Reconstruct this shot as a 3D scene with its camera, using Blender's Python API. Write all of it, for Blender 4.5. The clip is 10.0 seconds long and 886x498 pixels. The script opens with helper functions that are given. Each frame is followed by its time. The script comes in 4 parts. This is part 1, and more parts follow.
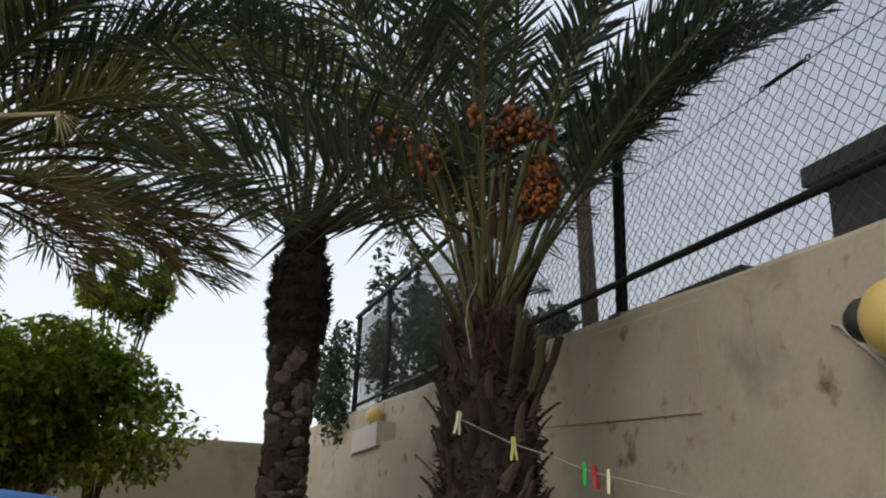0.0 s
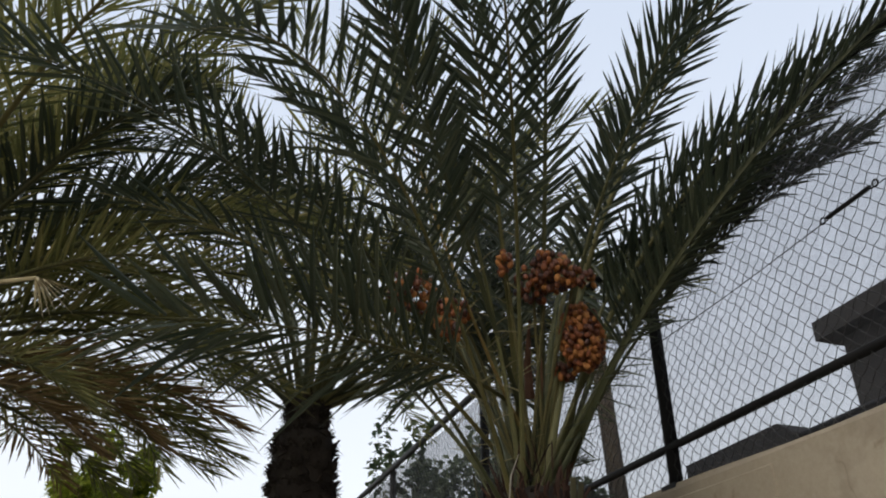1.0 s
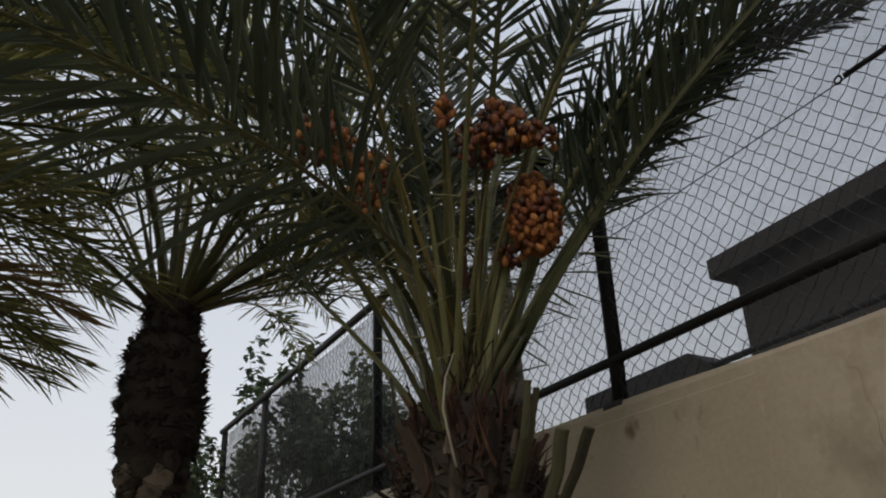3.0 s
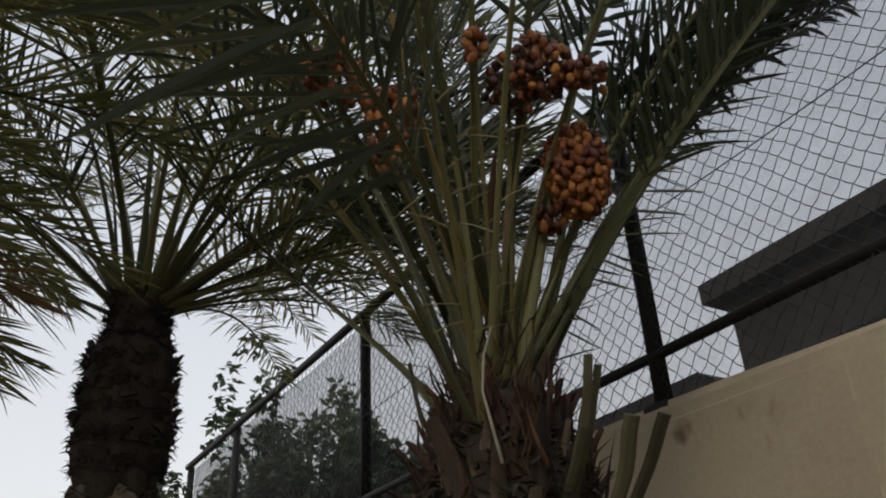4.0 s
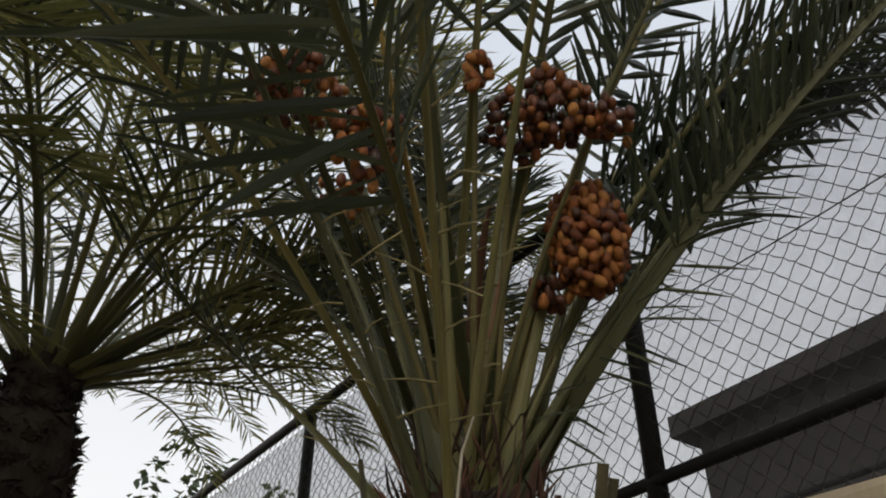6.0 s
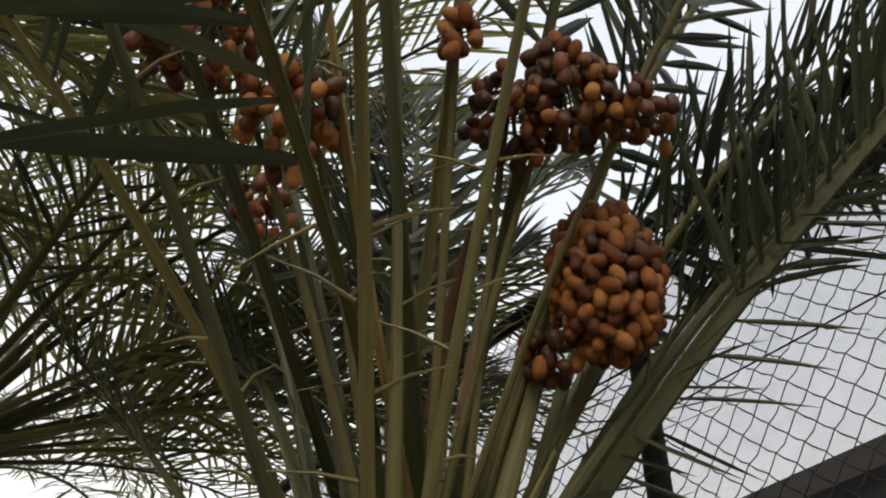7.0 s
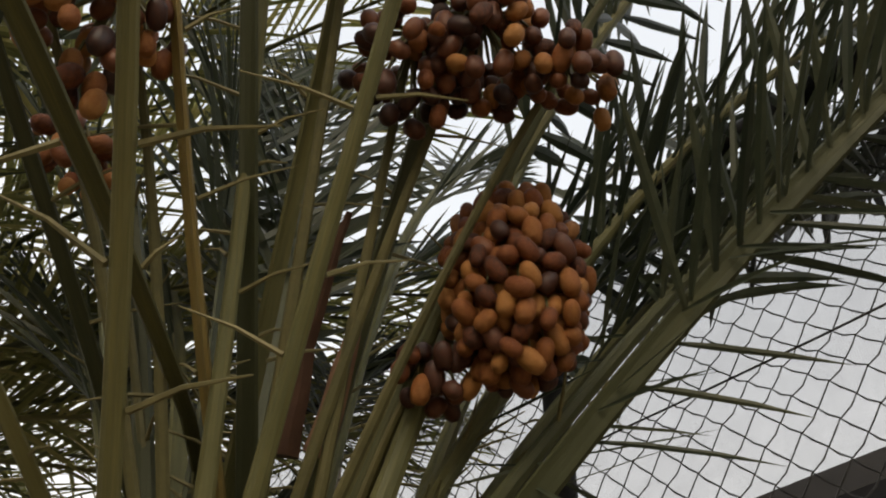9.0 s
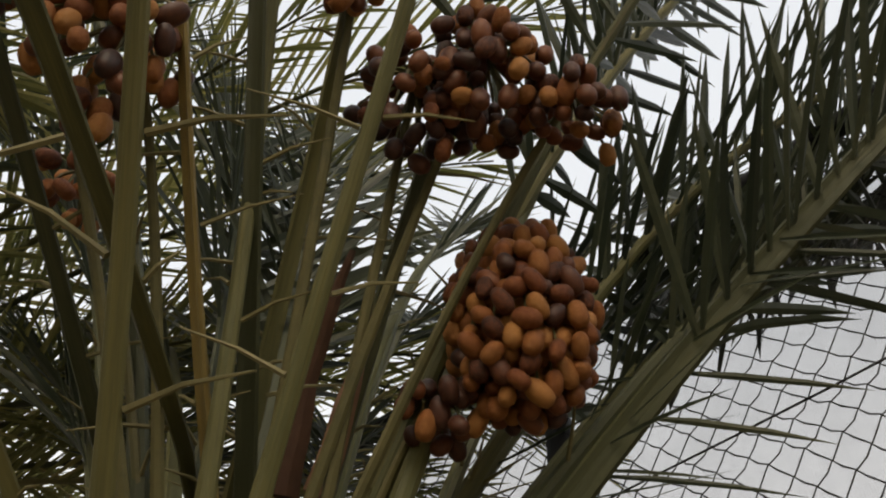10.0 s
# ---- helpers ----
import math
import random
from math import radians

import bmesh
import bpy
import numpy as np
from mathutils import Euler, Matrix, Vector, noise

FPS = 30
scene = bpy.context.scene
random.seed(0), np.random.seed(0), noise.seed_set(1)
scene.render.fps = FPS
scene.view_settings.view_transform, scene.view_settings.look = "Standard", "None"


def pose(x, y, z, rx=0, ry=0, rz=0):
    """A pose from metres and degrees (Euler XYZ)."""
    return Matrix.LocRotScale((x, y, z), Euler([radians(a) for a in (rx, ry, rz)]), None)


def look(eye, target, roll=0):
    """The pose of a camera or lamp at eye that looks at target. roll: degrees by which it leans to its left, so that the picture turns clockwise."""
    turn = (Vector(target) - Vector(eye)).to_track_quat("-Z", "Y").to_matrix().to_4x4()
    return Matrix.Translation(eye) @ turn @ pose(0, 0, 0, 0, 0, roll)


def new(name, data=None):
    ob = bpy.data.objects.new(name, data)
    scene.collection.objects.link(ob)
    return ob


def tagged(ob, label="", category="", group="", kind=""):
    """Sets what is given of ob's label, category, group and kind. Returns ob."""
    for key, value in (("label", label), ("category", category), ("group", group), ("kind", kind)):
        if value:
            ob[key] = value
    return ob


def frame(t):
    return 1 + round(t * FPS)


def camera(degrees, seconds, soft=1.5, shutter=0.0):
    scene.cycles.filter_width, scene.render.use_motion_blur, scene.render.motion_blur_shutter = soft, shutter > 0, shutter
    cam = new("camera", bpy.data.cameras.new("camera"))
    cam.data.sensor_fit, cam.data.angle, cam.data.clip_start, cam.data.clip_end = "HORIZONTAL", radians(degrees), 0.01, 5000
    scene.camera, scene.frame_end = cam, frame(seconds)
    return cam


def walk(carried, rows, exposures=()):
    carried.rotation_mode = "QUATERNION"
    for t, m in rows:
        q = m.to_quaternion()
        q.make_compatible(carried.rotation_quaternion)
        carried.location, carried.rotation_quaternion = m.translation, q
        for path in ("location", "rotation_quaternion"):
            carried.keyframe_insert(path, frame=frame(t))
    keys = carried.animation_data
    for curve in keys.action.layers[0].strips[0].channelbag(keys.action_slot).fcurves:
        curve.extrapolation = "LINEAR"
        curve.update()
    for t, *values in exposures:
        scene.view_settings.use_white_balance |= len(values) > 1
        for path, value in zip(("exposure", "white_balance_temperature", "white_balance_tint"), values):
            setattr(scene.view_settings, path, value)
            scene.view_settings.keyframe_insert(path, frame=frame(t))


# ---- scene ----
PATH = [
    (0, (-0.540, -0.671, 1.312), (0.068, 1.121, 1.960), 2.16),
    (0.5, (-0.512, -0.434, 1.390), (0.083, 1.298, 2.194), 0.96),
    (1, (-0.568, -0.250, 1.413), (0.016, 1.374, 2.423), -0.51),
    (1.5, (-0.636, -0.054, 1.448), (0.016, 1.505, 2.518), 0.41),
    (2, (-0.617, 0.095, 1.417), (0.021, 1.612, 2.553), 0.15),
    (2.5, (-0.550, 0.266, 1.493), (0.208, 1.771, 2.570), -1.79),
    (3, (-0.432, 0.497, 1.513), (0.441, 2.057, 2.410), -2.07),
    (3.2, (-0.411, 0.616, 1.510), (0.502, 2.124, 2.453), -2.25),
    (4.3, (-0.299, 1.038, 1.538), (0.616, 2.498, 2.554), -3.60),
    (4.5, (-0.261, 1.068, 1.562), (0.625, 2.521, 2.613), -2.92),
    (5, (-0.228, 1.147, 1.581), (0.647, 2.601, 2.639), -0.73),
    (5.2, (-0.238, 1.145, 1.576), (0.649, 2.530, 2.713), -1.60),
    (6.3, (-0.094, 1.422, 1.715), (0.837, 2.696, 2.944), 0.72),
    (6.5, (-0.048, 1.466, 1.765), (0.901, 2.703, 3.018), 0.36),
    (7, (0.161, 1.690, 1.910), (1.009, 2.870, 3.283), 2.65),
    (7.5, (0.210, 1.733, 1.967), (1.097, 2.871, 3.353), 2.12),
    (8, (0.263, 1.763, 2.002), (1.195, 2.866, 3.385), 1.48),
    (8.5, (0.324, 1.813, 2.049), (1.227, 2.897, 3.467), 2.85),
    (9, (0.353, 1.832, 2.076), (1.300, 2.882, 3.490), 2.39),
    (9.5, (0.367, 1.860, 2.060), (1.274, 2.838, 3.550), 2.99),
    (10, (0.380, 1.869, 2.052), (1.232, 2.821, 3.591), 2.53),
]
cam = camera(54.0, 10.0, soft=2.0)
EXPOSURES = [(0, 0.0, 6400, 10), (0.5, -0.12, 6450, 10), (1.2, 0.1, 6500, 10), (2.0, 0.03, 6500, 10), (3.0, -0.35, 6700, 10), (4.5, -0.12, 6900, 10), (6.5, 0.24, 7300, 10), (7, 0.42, 7400, 10), (8.5, 0.42, 7600, 10), (10, 0.34, 7800, 10)]
walk(cam, [(t, look(eye, target, roll)) for t, eye, target, roll in PATH], EXPOSURES)

# ---------------------------------------------------------------- light
SUN_AZ, SUN_EL = 235.0, 34.0          # clockwise from +y, above the horizon
world = bpy.data.worlds.new("sky")
scene.world = world
world.use_nodes = True
wn = world.node_tree
wn.nodes.clear()
sky = wn.nodes.new("ShaderNodeTexSky")
sky.sky_type = "NISHITA"
sky.sun_disc = False
sky.sun_elevation = radians(SUN_EL)
sky.sun_rotation = radians(SUN_AZ)
sky.dust_density = 5.0
sky.air_density = 1.0
sky.ozone_density = 1.5
bg = wn.nodes.new("ShaderNodeBackground")
bg.inputs["Strength"].default_value = 0.06
wo = wn.nodes.new("ShaderNodeOutputWorld")
wn.links.new(sky.outputs[0], bg.inputs["Color"])
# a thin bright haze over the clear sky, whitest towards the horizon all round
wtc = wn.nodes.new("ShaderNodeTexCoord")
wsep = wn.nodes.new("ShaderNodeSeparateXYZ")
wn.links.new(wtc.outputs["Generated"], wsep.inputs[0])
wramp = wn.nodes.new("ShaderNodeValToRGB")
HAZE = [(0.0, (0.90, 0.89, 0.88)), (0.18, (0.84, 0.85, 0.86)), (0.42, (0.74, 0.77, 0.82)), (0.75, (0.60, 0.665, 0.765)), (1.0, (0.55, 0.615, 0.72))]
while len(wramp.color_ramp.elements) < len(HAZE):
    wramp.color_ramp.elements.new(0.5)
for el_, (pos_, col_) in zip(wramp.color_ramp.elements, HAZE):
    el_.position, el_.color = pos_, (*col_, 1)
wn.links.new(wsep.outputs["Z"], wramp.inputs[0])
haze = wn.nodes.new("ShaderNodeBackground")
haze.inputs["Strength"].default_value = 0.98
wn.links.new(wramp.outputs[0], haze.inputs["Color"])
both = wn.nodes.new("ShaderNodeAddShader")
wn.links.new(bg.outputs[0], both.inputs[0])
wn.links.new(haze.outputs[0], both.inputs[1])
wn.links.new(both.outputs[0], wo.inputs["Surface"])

sun_data = bpy.data.lights.new("sun", "SUN")
sun_data.energy = 0.35
sun_data.angle = radians(20)
sun_data.color = (1.0, 0.9, 0.76)
sun = new("sun", sun_data)
a, e = radians(SUN_AZ), radians(SUN_EL)
sun.matrix_world = look((math.sin(a) * math.cos(e) * 30, math.cos(a) * math.cos(e) * 30, math.sin(e) * 30), (0, 0, 0))


# ---------------------------------------------------------------- materials
def ramp(nt, fac, stops):
    r = nt.nodes.new("ShaderNodeValToRGB")
    while len(r.color_ramp.elements) < len(stops):
        r.color_ramp.elements.new(0.5)
    for el, (p, c) in zip(r.color_ramp.elements, stops):
        el.position, el.color = p, (*c, 1)
    nt.links.new(fac, r.inputs[0])
    return r.outputs[0]


def noise_tex(nt, vec, scale, detail=5, rough=0.6):
    n = nt.nodes.new("ShaderNodeTexNoise")
    n.inputs["Scale"].default_value = scale
    n.inputs["Detail"].default_value = detail
    n.inputs["Roughness"].default_value = rough
    nt.links.new(vec, n.inputs["Vector"])
    return n.outputs["Fac"]


def mix_col(nt, fac, c1, c2, mode="MIX"):
    m = nt.nodes.new("ShaderNodeMix")
    m.data_type, m.blend_type = "RGBA", mode
    for sock, v in ((m.inputs[0], fac), (m.inputs[6], c1), (m.inputs[7], c2)):
        if isinstance(v, (int, float)):
            sock.default_value = v
        elif isinstance(v, tuple):
            sock.default_value = (*v, 1)
        else:
            nt.links.new(v, sock)
    return m.outputs[2]


def material(name, stops, scale=8, fine=60, rough=0.7, bump=0.3, stretch=(1, 1, 1), metal=0.0,
             through_light=0.0, vary="", vary_amount=0.5, spec=0.3, blotch=None, specks=None, cracks=None, coords="Object"):
    """Two scales of noise on the object's own coordinates, relief, and a share of light let through for leaves."""
    m = bpy.data.materials.new(name)
    m.use_nodes = True
    nt = m.node_tree
    nt.nodes.clear()
    out = nt.nodes.new("ShaderNodeOutputMaterial")
    bs = nt.nodes.new("ShaderNodeBsdfPrincipled")
    tc = nt.nodes.new("ShaderNodeTexCoord")
    mp = nt.nodes.new("ShaderNodeMapping")
    mp.inputs["Scale"].default_value = stretch
    nt.links.new(tc.outputs[coords], mp.inputs[0])
    v = mp.outputs[0]
    big, small = noise_tex(nt, v, scale), noise_tex(nt, v, fine, 6, 0.7)
    fac = nt.nodes.new("ShaderNodeMath")
    fac.operation = "MULTIPLY_ADD"
    nt.links.new(small, fac.inputs[0])
    fac.inputs[1].default_value = 0.45
    half = nt.nodes.new("ShaderNodeMath")
    half.operation = "MULTIPLY"
    half.inputs[1].default_value = 0.6
    nt.links.new(big, half.inputs[0])
    nt.links.new(half.outputs[0], fac.inputs[2])
    f = fac.outputs[0]
    if vary:
        if vary == "object":
            src = nt.nodes.new("ShaderNodeObjectInfo").outputs["Random"]
        else:
            src = nt.nodes.new("ShaderNodeNewGeometry").outputs["Random Per Island"]
        sh = nt.nodes.new("ShaderNodeMath")
        sh.operation = "MULTIPLY_ADD"
        nt.links.new(src, sh.inputs[0])
        sh.inputs[1].default_value = vary_amount
        sub = nt.nodes.new("ShaderNodeMath")
        sub.operation = "SUBTRACT"
        nt.links.new(f, sub.inputs[0])
        sub.inputs[1].default_value = vary_amount / 2
        nt.links.new(sub.outputs[0], sh.inputs[2])
        f = sh.outputs[0]
    col = ramp(nt, f, stops)
    if blotch:
        bfac = ramp(nt, noise_tex(nt, v, blotch[0], 7, 0.65), [(blotch[1], (0, 0, 0)), (blotch[2], (1, 1, 1))])
        col = mix_col(nt, bfac, col, blotch[3])
    if specks:
        sfac = ramp(nt, noise_tex(nt, v, specks[0], 4, 0.55), [(specks[1], (0, 0, 0)), (specks[2], (1, 1, 1))])
        col = mix_col(nt, sfac, col, specks[3])
    if cracks:                                      # hairlines here and there, along bent cell edges
        vo = nt.nodes.new("ShaderNodeTexVoronoi")
        vo.feature = "DISTANCE_TO_EDGE"
        vo.inputs["Scale"].default_value = cracks[0]
        wob = nt.nodes.new("ShaderNodeVectorMath")
        wob.operation = "MULTIPLY_ADD"
        nz = nt.nodes.new("ShaderNodeTexNoise")
        nz.inputs["Scale"].default_value = 5
        nt.links.new(v, nz.inputs["Vector"])
        nt.links.new(nz.outputs["Color"], wob.inputs[0])
        wob.inputs[1].default_value = (0.3, 0.3, 0.3)
        nt.links.new(v, wob.inputs[2])
        nt.links.new(wob.outputs[0], vo.inputs["Vector"])
        line_fac = ramp(nt, vo.outputs["Distance"], [(0.0, (1, 1, 1)), (0.005, (0, 0, 0))])
        part_fac = ramp(nt, noise_tex(nt, v, 1.9, 3), [(0.56, (0, 0, 0)), (0.66, (0.8, 0.8, 0.8))])
        both = mix_col(nt, line_fac, (0, 0, 0), part_fac)
        col = mix_col(nt, both, col, cracks[1])
    nt.links.new(col, bs.inputs["Base Color"])
    bs.inputs["Roughness"].default_value = rough
    bs.inputs["Metallic"].default_value = metal
    bs.inputs["Specular IOR Level"].default_value = spec
    if bump:
        b = nt.nodes.new("ShaderNodeBump")
        b.inputs["Strength"].default_value = bump
        b.inputs["Distance"].default_value = 0.01
        nt.links.new(fac.outputs[0], b.inputs["Height"])
        nt.links.new(b.outputs[0], bs.inputs["Normal"])
    shader = bs.outputs[0]
    if through_light:
        tr = nt.nodes.new("ShaderNodeBsdfTranslucent")
        nt.links.new(col, tr.inputs["Color"])
        mx = nt.nodes.new("ShaderNodeMixShader")
        mx.inputs[0].default_value = through_light
        nt.links.new(shader, mx.inputs[1])
        nt.links.new(tr.outputs[0], mx.inputs[2])
        shader = mx.outputs[0]
    nt.links.new(shader, out.inputs["Surface"])
    return m


M_LEAF = material("palm_leaflet", [(0.25, (0.024, 0.034, 0.021)), (0.6, (0.046, 0.060, 0.034)), (0.9, (0.092, 0.10, 0.056))], 3, 80,
                  0.45, 0.15, vary="island", vary_amount=0.5, through_light=0.3, spec=0.4)
M_LEAF_PIECE = material("palm_leaflet_piece", [(0.25, (0.024, 0.034, 0.021)), (0.6, (0.046, 0.060, 0.034)), (0.9, (0.092, 0.10, 0.056))], 3, 80,
                        0.45, 0.15, vary="object", vary_amount=0.5, through_light=0.3, spec=0.4)
# brighter copy of the leaflet: warm sun on the fronds put into an olive colour
M_LEAF_SUNLIT = material("palm_leaflet_sunlit", [(0.2, (0.09, 0.10, 0.035)), (0.6, (0.19, 0.19, 0.065)), (0.9, (0.33, 0.29, 0.11))], 3, 80,
                        0.5, 0.15, vary="island", vary_amount=0.6, through_light=0.45, spec=0.35)
M_LEAF_DRY = material("palm_leaflet_dry", [(0.2, (0.12, 0.075, 0.035)), (0.6, (0.22, 0.15, 0.065)), (0.9, (0.34, 0.26, 0.12))], 3, 80,
                      0.6, 0.15, vary="island", vary_amount=0.6, through_light=0.4, spec=0.25)
M_STALK = material("palm_stalk", [(0.25, (0.048, 0.055, 0.024)), (0.55, (0.094, 0.097, 0.039)), (0.85, (0.175, 0.16, 0.058))], 60, 320, 0.55, 0.35,
                   stretch=(1, 0.05, 1), vary="object", vary_amount=0.7, spec=0.35, coords="UV", blotch=(30, 0.60, 0.78, (0.13, 0.085, 0.045)))
M_THORN = material("pale_thorn", [(0.3, (0.11, 0.10, 0.045)), (0.7, (0.21, 0.185, 0.085))], 20, 150, 0.6, 0.1)
M_STALK_DRY = material("dry_stalk", [(0.3, (0.13, 0.065, 0.042)), (0.7, (0.28, 0.16, 0.095))], 6, 90, 0.7, 0.3, stretch=(1, 1, 0.2))
M_SHEATH = material("brown_sheath", [(0.3, (0.05, 0.025, 0.016)), (0.7, (0.12, 0.06, 0.035))], 6, 90, 0.8, 0.4, stretch=(1, 1, 0.2))
M_STALK_GOLD = material("golden_stalk", [(0.3, (0.14, 0.105, 0.032)), (0.7, (0.28, 0.205, 0.065))], 60, 320, 0.55, 0.35, stretch=(1, 0.05, 1), coords="UV")
M_BARK = material("palm_bark", [(0.3, (0.018, 0.014, 0.012)), (0.6, (0.048, 0.039, 0.031)), (0.85, (0.12, 0.10, 0.08))], 9, 120, 0.9, 0.8, stretch=(1, 1, 0.4))
M_BOOT = material("leaf_base", [(0.25, (0.018, 0.013, 0.010)), (0.55, (0.062, 0.046, 0.033)), (0.85, (0.15, 0.12, 0.088))], 14, 130, 0.9, 0.7,
                  stretch=(1, 1, 0.3), vary="object", vary_amount=0.55)
M_BLOCK = material("worn_stub", [(0.25, (0.03, 0.023, 0.017)), (0.55, (0.08, 0.063, 0.047)), (0.85, (0.19, 0.155, 0.115))], 14, 130, 0.9, 0.7,
                   vary="object", vary_amount=0.55)
M_BOOT_GREEN = material("cut_leaf_base", [(0.3, (0.035, 0.034, 0.02)), (0.7, (0.095, 0.09, 0.05))], 10, 120, 0.8, 0.4, stretch=(1, 1, 0.3),
                        vary="object", vary_amount=0.5)
M_FIBRE = material("trunk_fibre", [(0.3, (0.020, 0.012, 0.009)), (0.65, (0.055, 0.030, 0.021)), (0.95, (0.15, 0.072, 0.042))], 20, 150, 0.95, 0.5, vary="island", vary_amount=0.6)
M_PALE_DRY = material("bleached_spathe", [(0.3, (0.45, 0.38, 0.22)), (0.7, (0.62, 0.55, 0.36))], 12, 120, 0.8, 0.3, vary="island", vary_amount=0.4)
M_DATE = material("ripe_date", [(0.15, (0.05, 0.018, 0.011)), (0.36, (0.16, 0.047, 0.015)), (0.55, (0.225, 0.077, 0.020)), (0.9, (0.34, 0.15, 0.042))], 25, 220,
                  0.62, 0.5, vary="object", vary_amount=0.75, spec=0.3)
# darker dates, mostly for the upper bunches: the crown's shade put into their colour
M_DATE_DARK = material("shaded_date", [(0.2, (0.022, 0.010, 0.008)), (0.5, (0.075, 0.026, 0.014)), (0.85, (0.17, 0.055, 0.02))], 25, 220,
                       0.5, 0.12, vary="object", vary_amount=0.6, spec=0.35)
M_STRAND = material("bunch_strand", [(0.3, (0.06, 0.06, 0.026)), (0.7, (0.13, 0.115, 0.045))], 10, 90, 0.6, 0.1)
M_WALL = material("rendered_wall", [(0.25, (0.29, 0.25, 0.185)), (0.55, (0.38, 0.335, 0.255)), (0.85, (0.46, 0.41, 0.325))], 1.6, 55, 0.92, 0.35,
                  blotch=(2.0, 0.53, 0.74, (0.22, 0.185, 0.14)), specks=(7, 0.60, 0.72, (0.15, 0.105, 0.07)), cracks=(1.3, (0.13, 0.09, 0.06)))
# darker copy of the rendered wall: the far wall's shade put into the colour
M_WALL_SHADED = material("shaded_wall", [(0.25, (0.13, 0.115, 0.075)), (0.55, (0.18, 0.16, 0.11)), (0.85, (0.23, 0.205, 0.15))], 1.6, 55, 0.92, 0.35,
                  blotch=(2.0, 0.53, 0.74, (0.11, 0.095, 0.07)))
M_WALL_PALE = material("pale_wall", [(0.3, (0.42, 0.395, 0.34)), (0.7, (0.52, 0.49, 0.43))], 1.6, 50, 0.9, 0.3,
                       blotch=(2.2, 0.62, 0.8, (0.42, 0.39, 0.33)))
M_STEEL = material("black_painted_steel", [(0.3, (0.006, 0.0065, 0.007)), (0.8, (0.018, 0.018, 0.018))], 12, 150, 0.6, 0.15, spec=0.25)
M_WIRE = material("chain_link_wire", [(0.3, (0.012, 0.013, 0.013)), (0.8, (0.035, 0.036, 0.035))], 15, 200, 0.5, 0.1, spec=0.4)
M_ROOF = material("dark_shed_cladding", [(0.3, (0.014, 0.0135, 0.013)), (0.8, (0.036, 0.034, 0.032))], 2, 60, 0.8, 0.2)
M_SHRUB = material("shrub_leaf", [(0.2, (0.10, 0.14, 0.015)), (0.55, (0.24, 0.30, 0.035)), (0.9, (0.44, 0.48, 0.07))], 2, 60, 0.5, 0.1,
                   vary="island", vary_amount=0.6, through_light=0.55)
M_CLIMBER = material("climber_leaf", [(0.2, (0.03, 0.055, 0.03)), (0.6, (0.06, 0.09, 0.045)), (0.9, (0.11, 0.14, 0.07))], 2, 60, 0.5, 0.1,
                     vary="island", vary_amount=0.6, through_light=0.3)
M_LEAF_GREY = material("grey_green_leaf", [(0.2, (0.12, 0.15, 0.09)), (0.6, (0.20, 0.24, 0.15)), (0.9, (0.32, 0.35, 0.23))], 2, 60, 0.5, 0.1,
                       vary="island", vary_amount=0.5, through_light=0.3)
M_TWIG = material("twig", [(0.3, (0.06, 0.045, 0.03)), (0.8, (0.15, 0.12, 0.08))], 10, 90, 0.85, 0.4)
M_SOIL = material("garden_soil", [(0.25, (0.13, 0.10, 0.07)), (0.6, (0.22, 0.18, 0.13)), (0.85, (0.33, 0.28, 0.21))], 1.2, 40, 0.95, 0.6)
M_GLOBE = material("yellowed_globe", [(0.3, (0.50, 0.36, 0.10)), (0.7, (0.64, 0.48, 0.16))], 5, 60, 0.35, 0.05, spec=0.5)
M_COLLAR = material("lamp_collar", [(0.3, (0.02, 0.02, 0.02)), (0.7, (0.05, 0.05, 0.048))], 12, 90, 0.6, 0.2)
M_CORD = material("clothes_line", [(0.3, (0.25, 0.23, 0.18)), (0.7, (0.4, 0.37, 0.3))], 30, 200, 0.8, 0.2)
M_PEG_CREAM = material("peg_cream", [(0.3, (0.60, 0.60, 0.36)), (0.7, (0.70, 0.70, 0.48))], 12, 90, 0.4, 0.05)
M_PEG_YELLOW = material("peg_yellow", [(0.3, (0.55, 0.58, 0.10)), (0.7, (0.68, 0.70, 0.25))], 12, 90, 0.4, 0.05)
M_PEG_GREEN = material("peg_green", [(0.3, (0.01, 0.30, 0.05)), (0.7, (0.03, 0.42, 0.09))], 12, 90, 0.4, 0.05)
M_PEG_RED = material("peg_red", [(0.3, (0.45, 0.03, 0.04)), (0.7, (0.60, 0.07, 0.07))], 12, 90, 0.4, 0.05)
M_BLUE = material("blue_plastic", [(0.3, (0.04, 0.13, 0.38)), (0.7, (0.08, 0.22, 0.52))], 5, 70, 0.45, 0.05)
M_TOWER = material("white_tower", [(0.3, (0.62, 0.62, 0.60)), (0.7, (0.74, 0.73, 0.71))], 0.4, 8, 0.8, 0.1)
M_FAR = material("far_foliage", [(0.3, (0.08, 0.11, 0.06)), (0.7, (0.14, 0.18, 0.09))], 0.5, 6, 0.8, 0.1, vary="island", vary_amount=0.5)


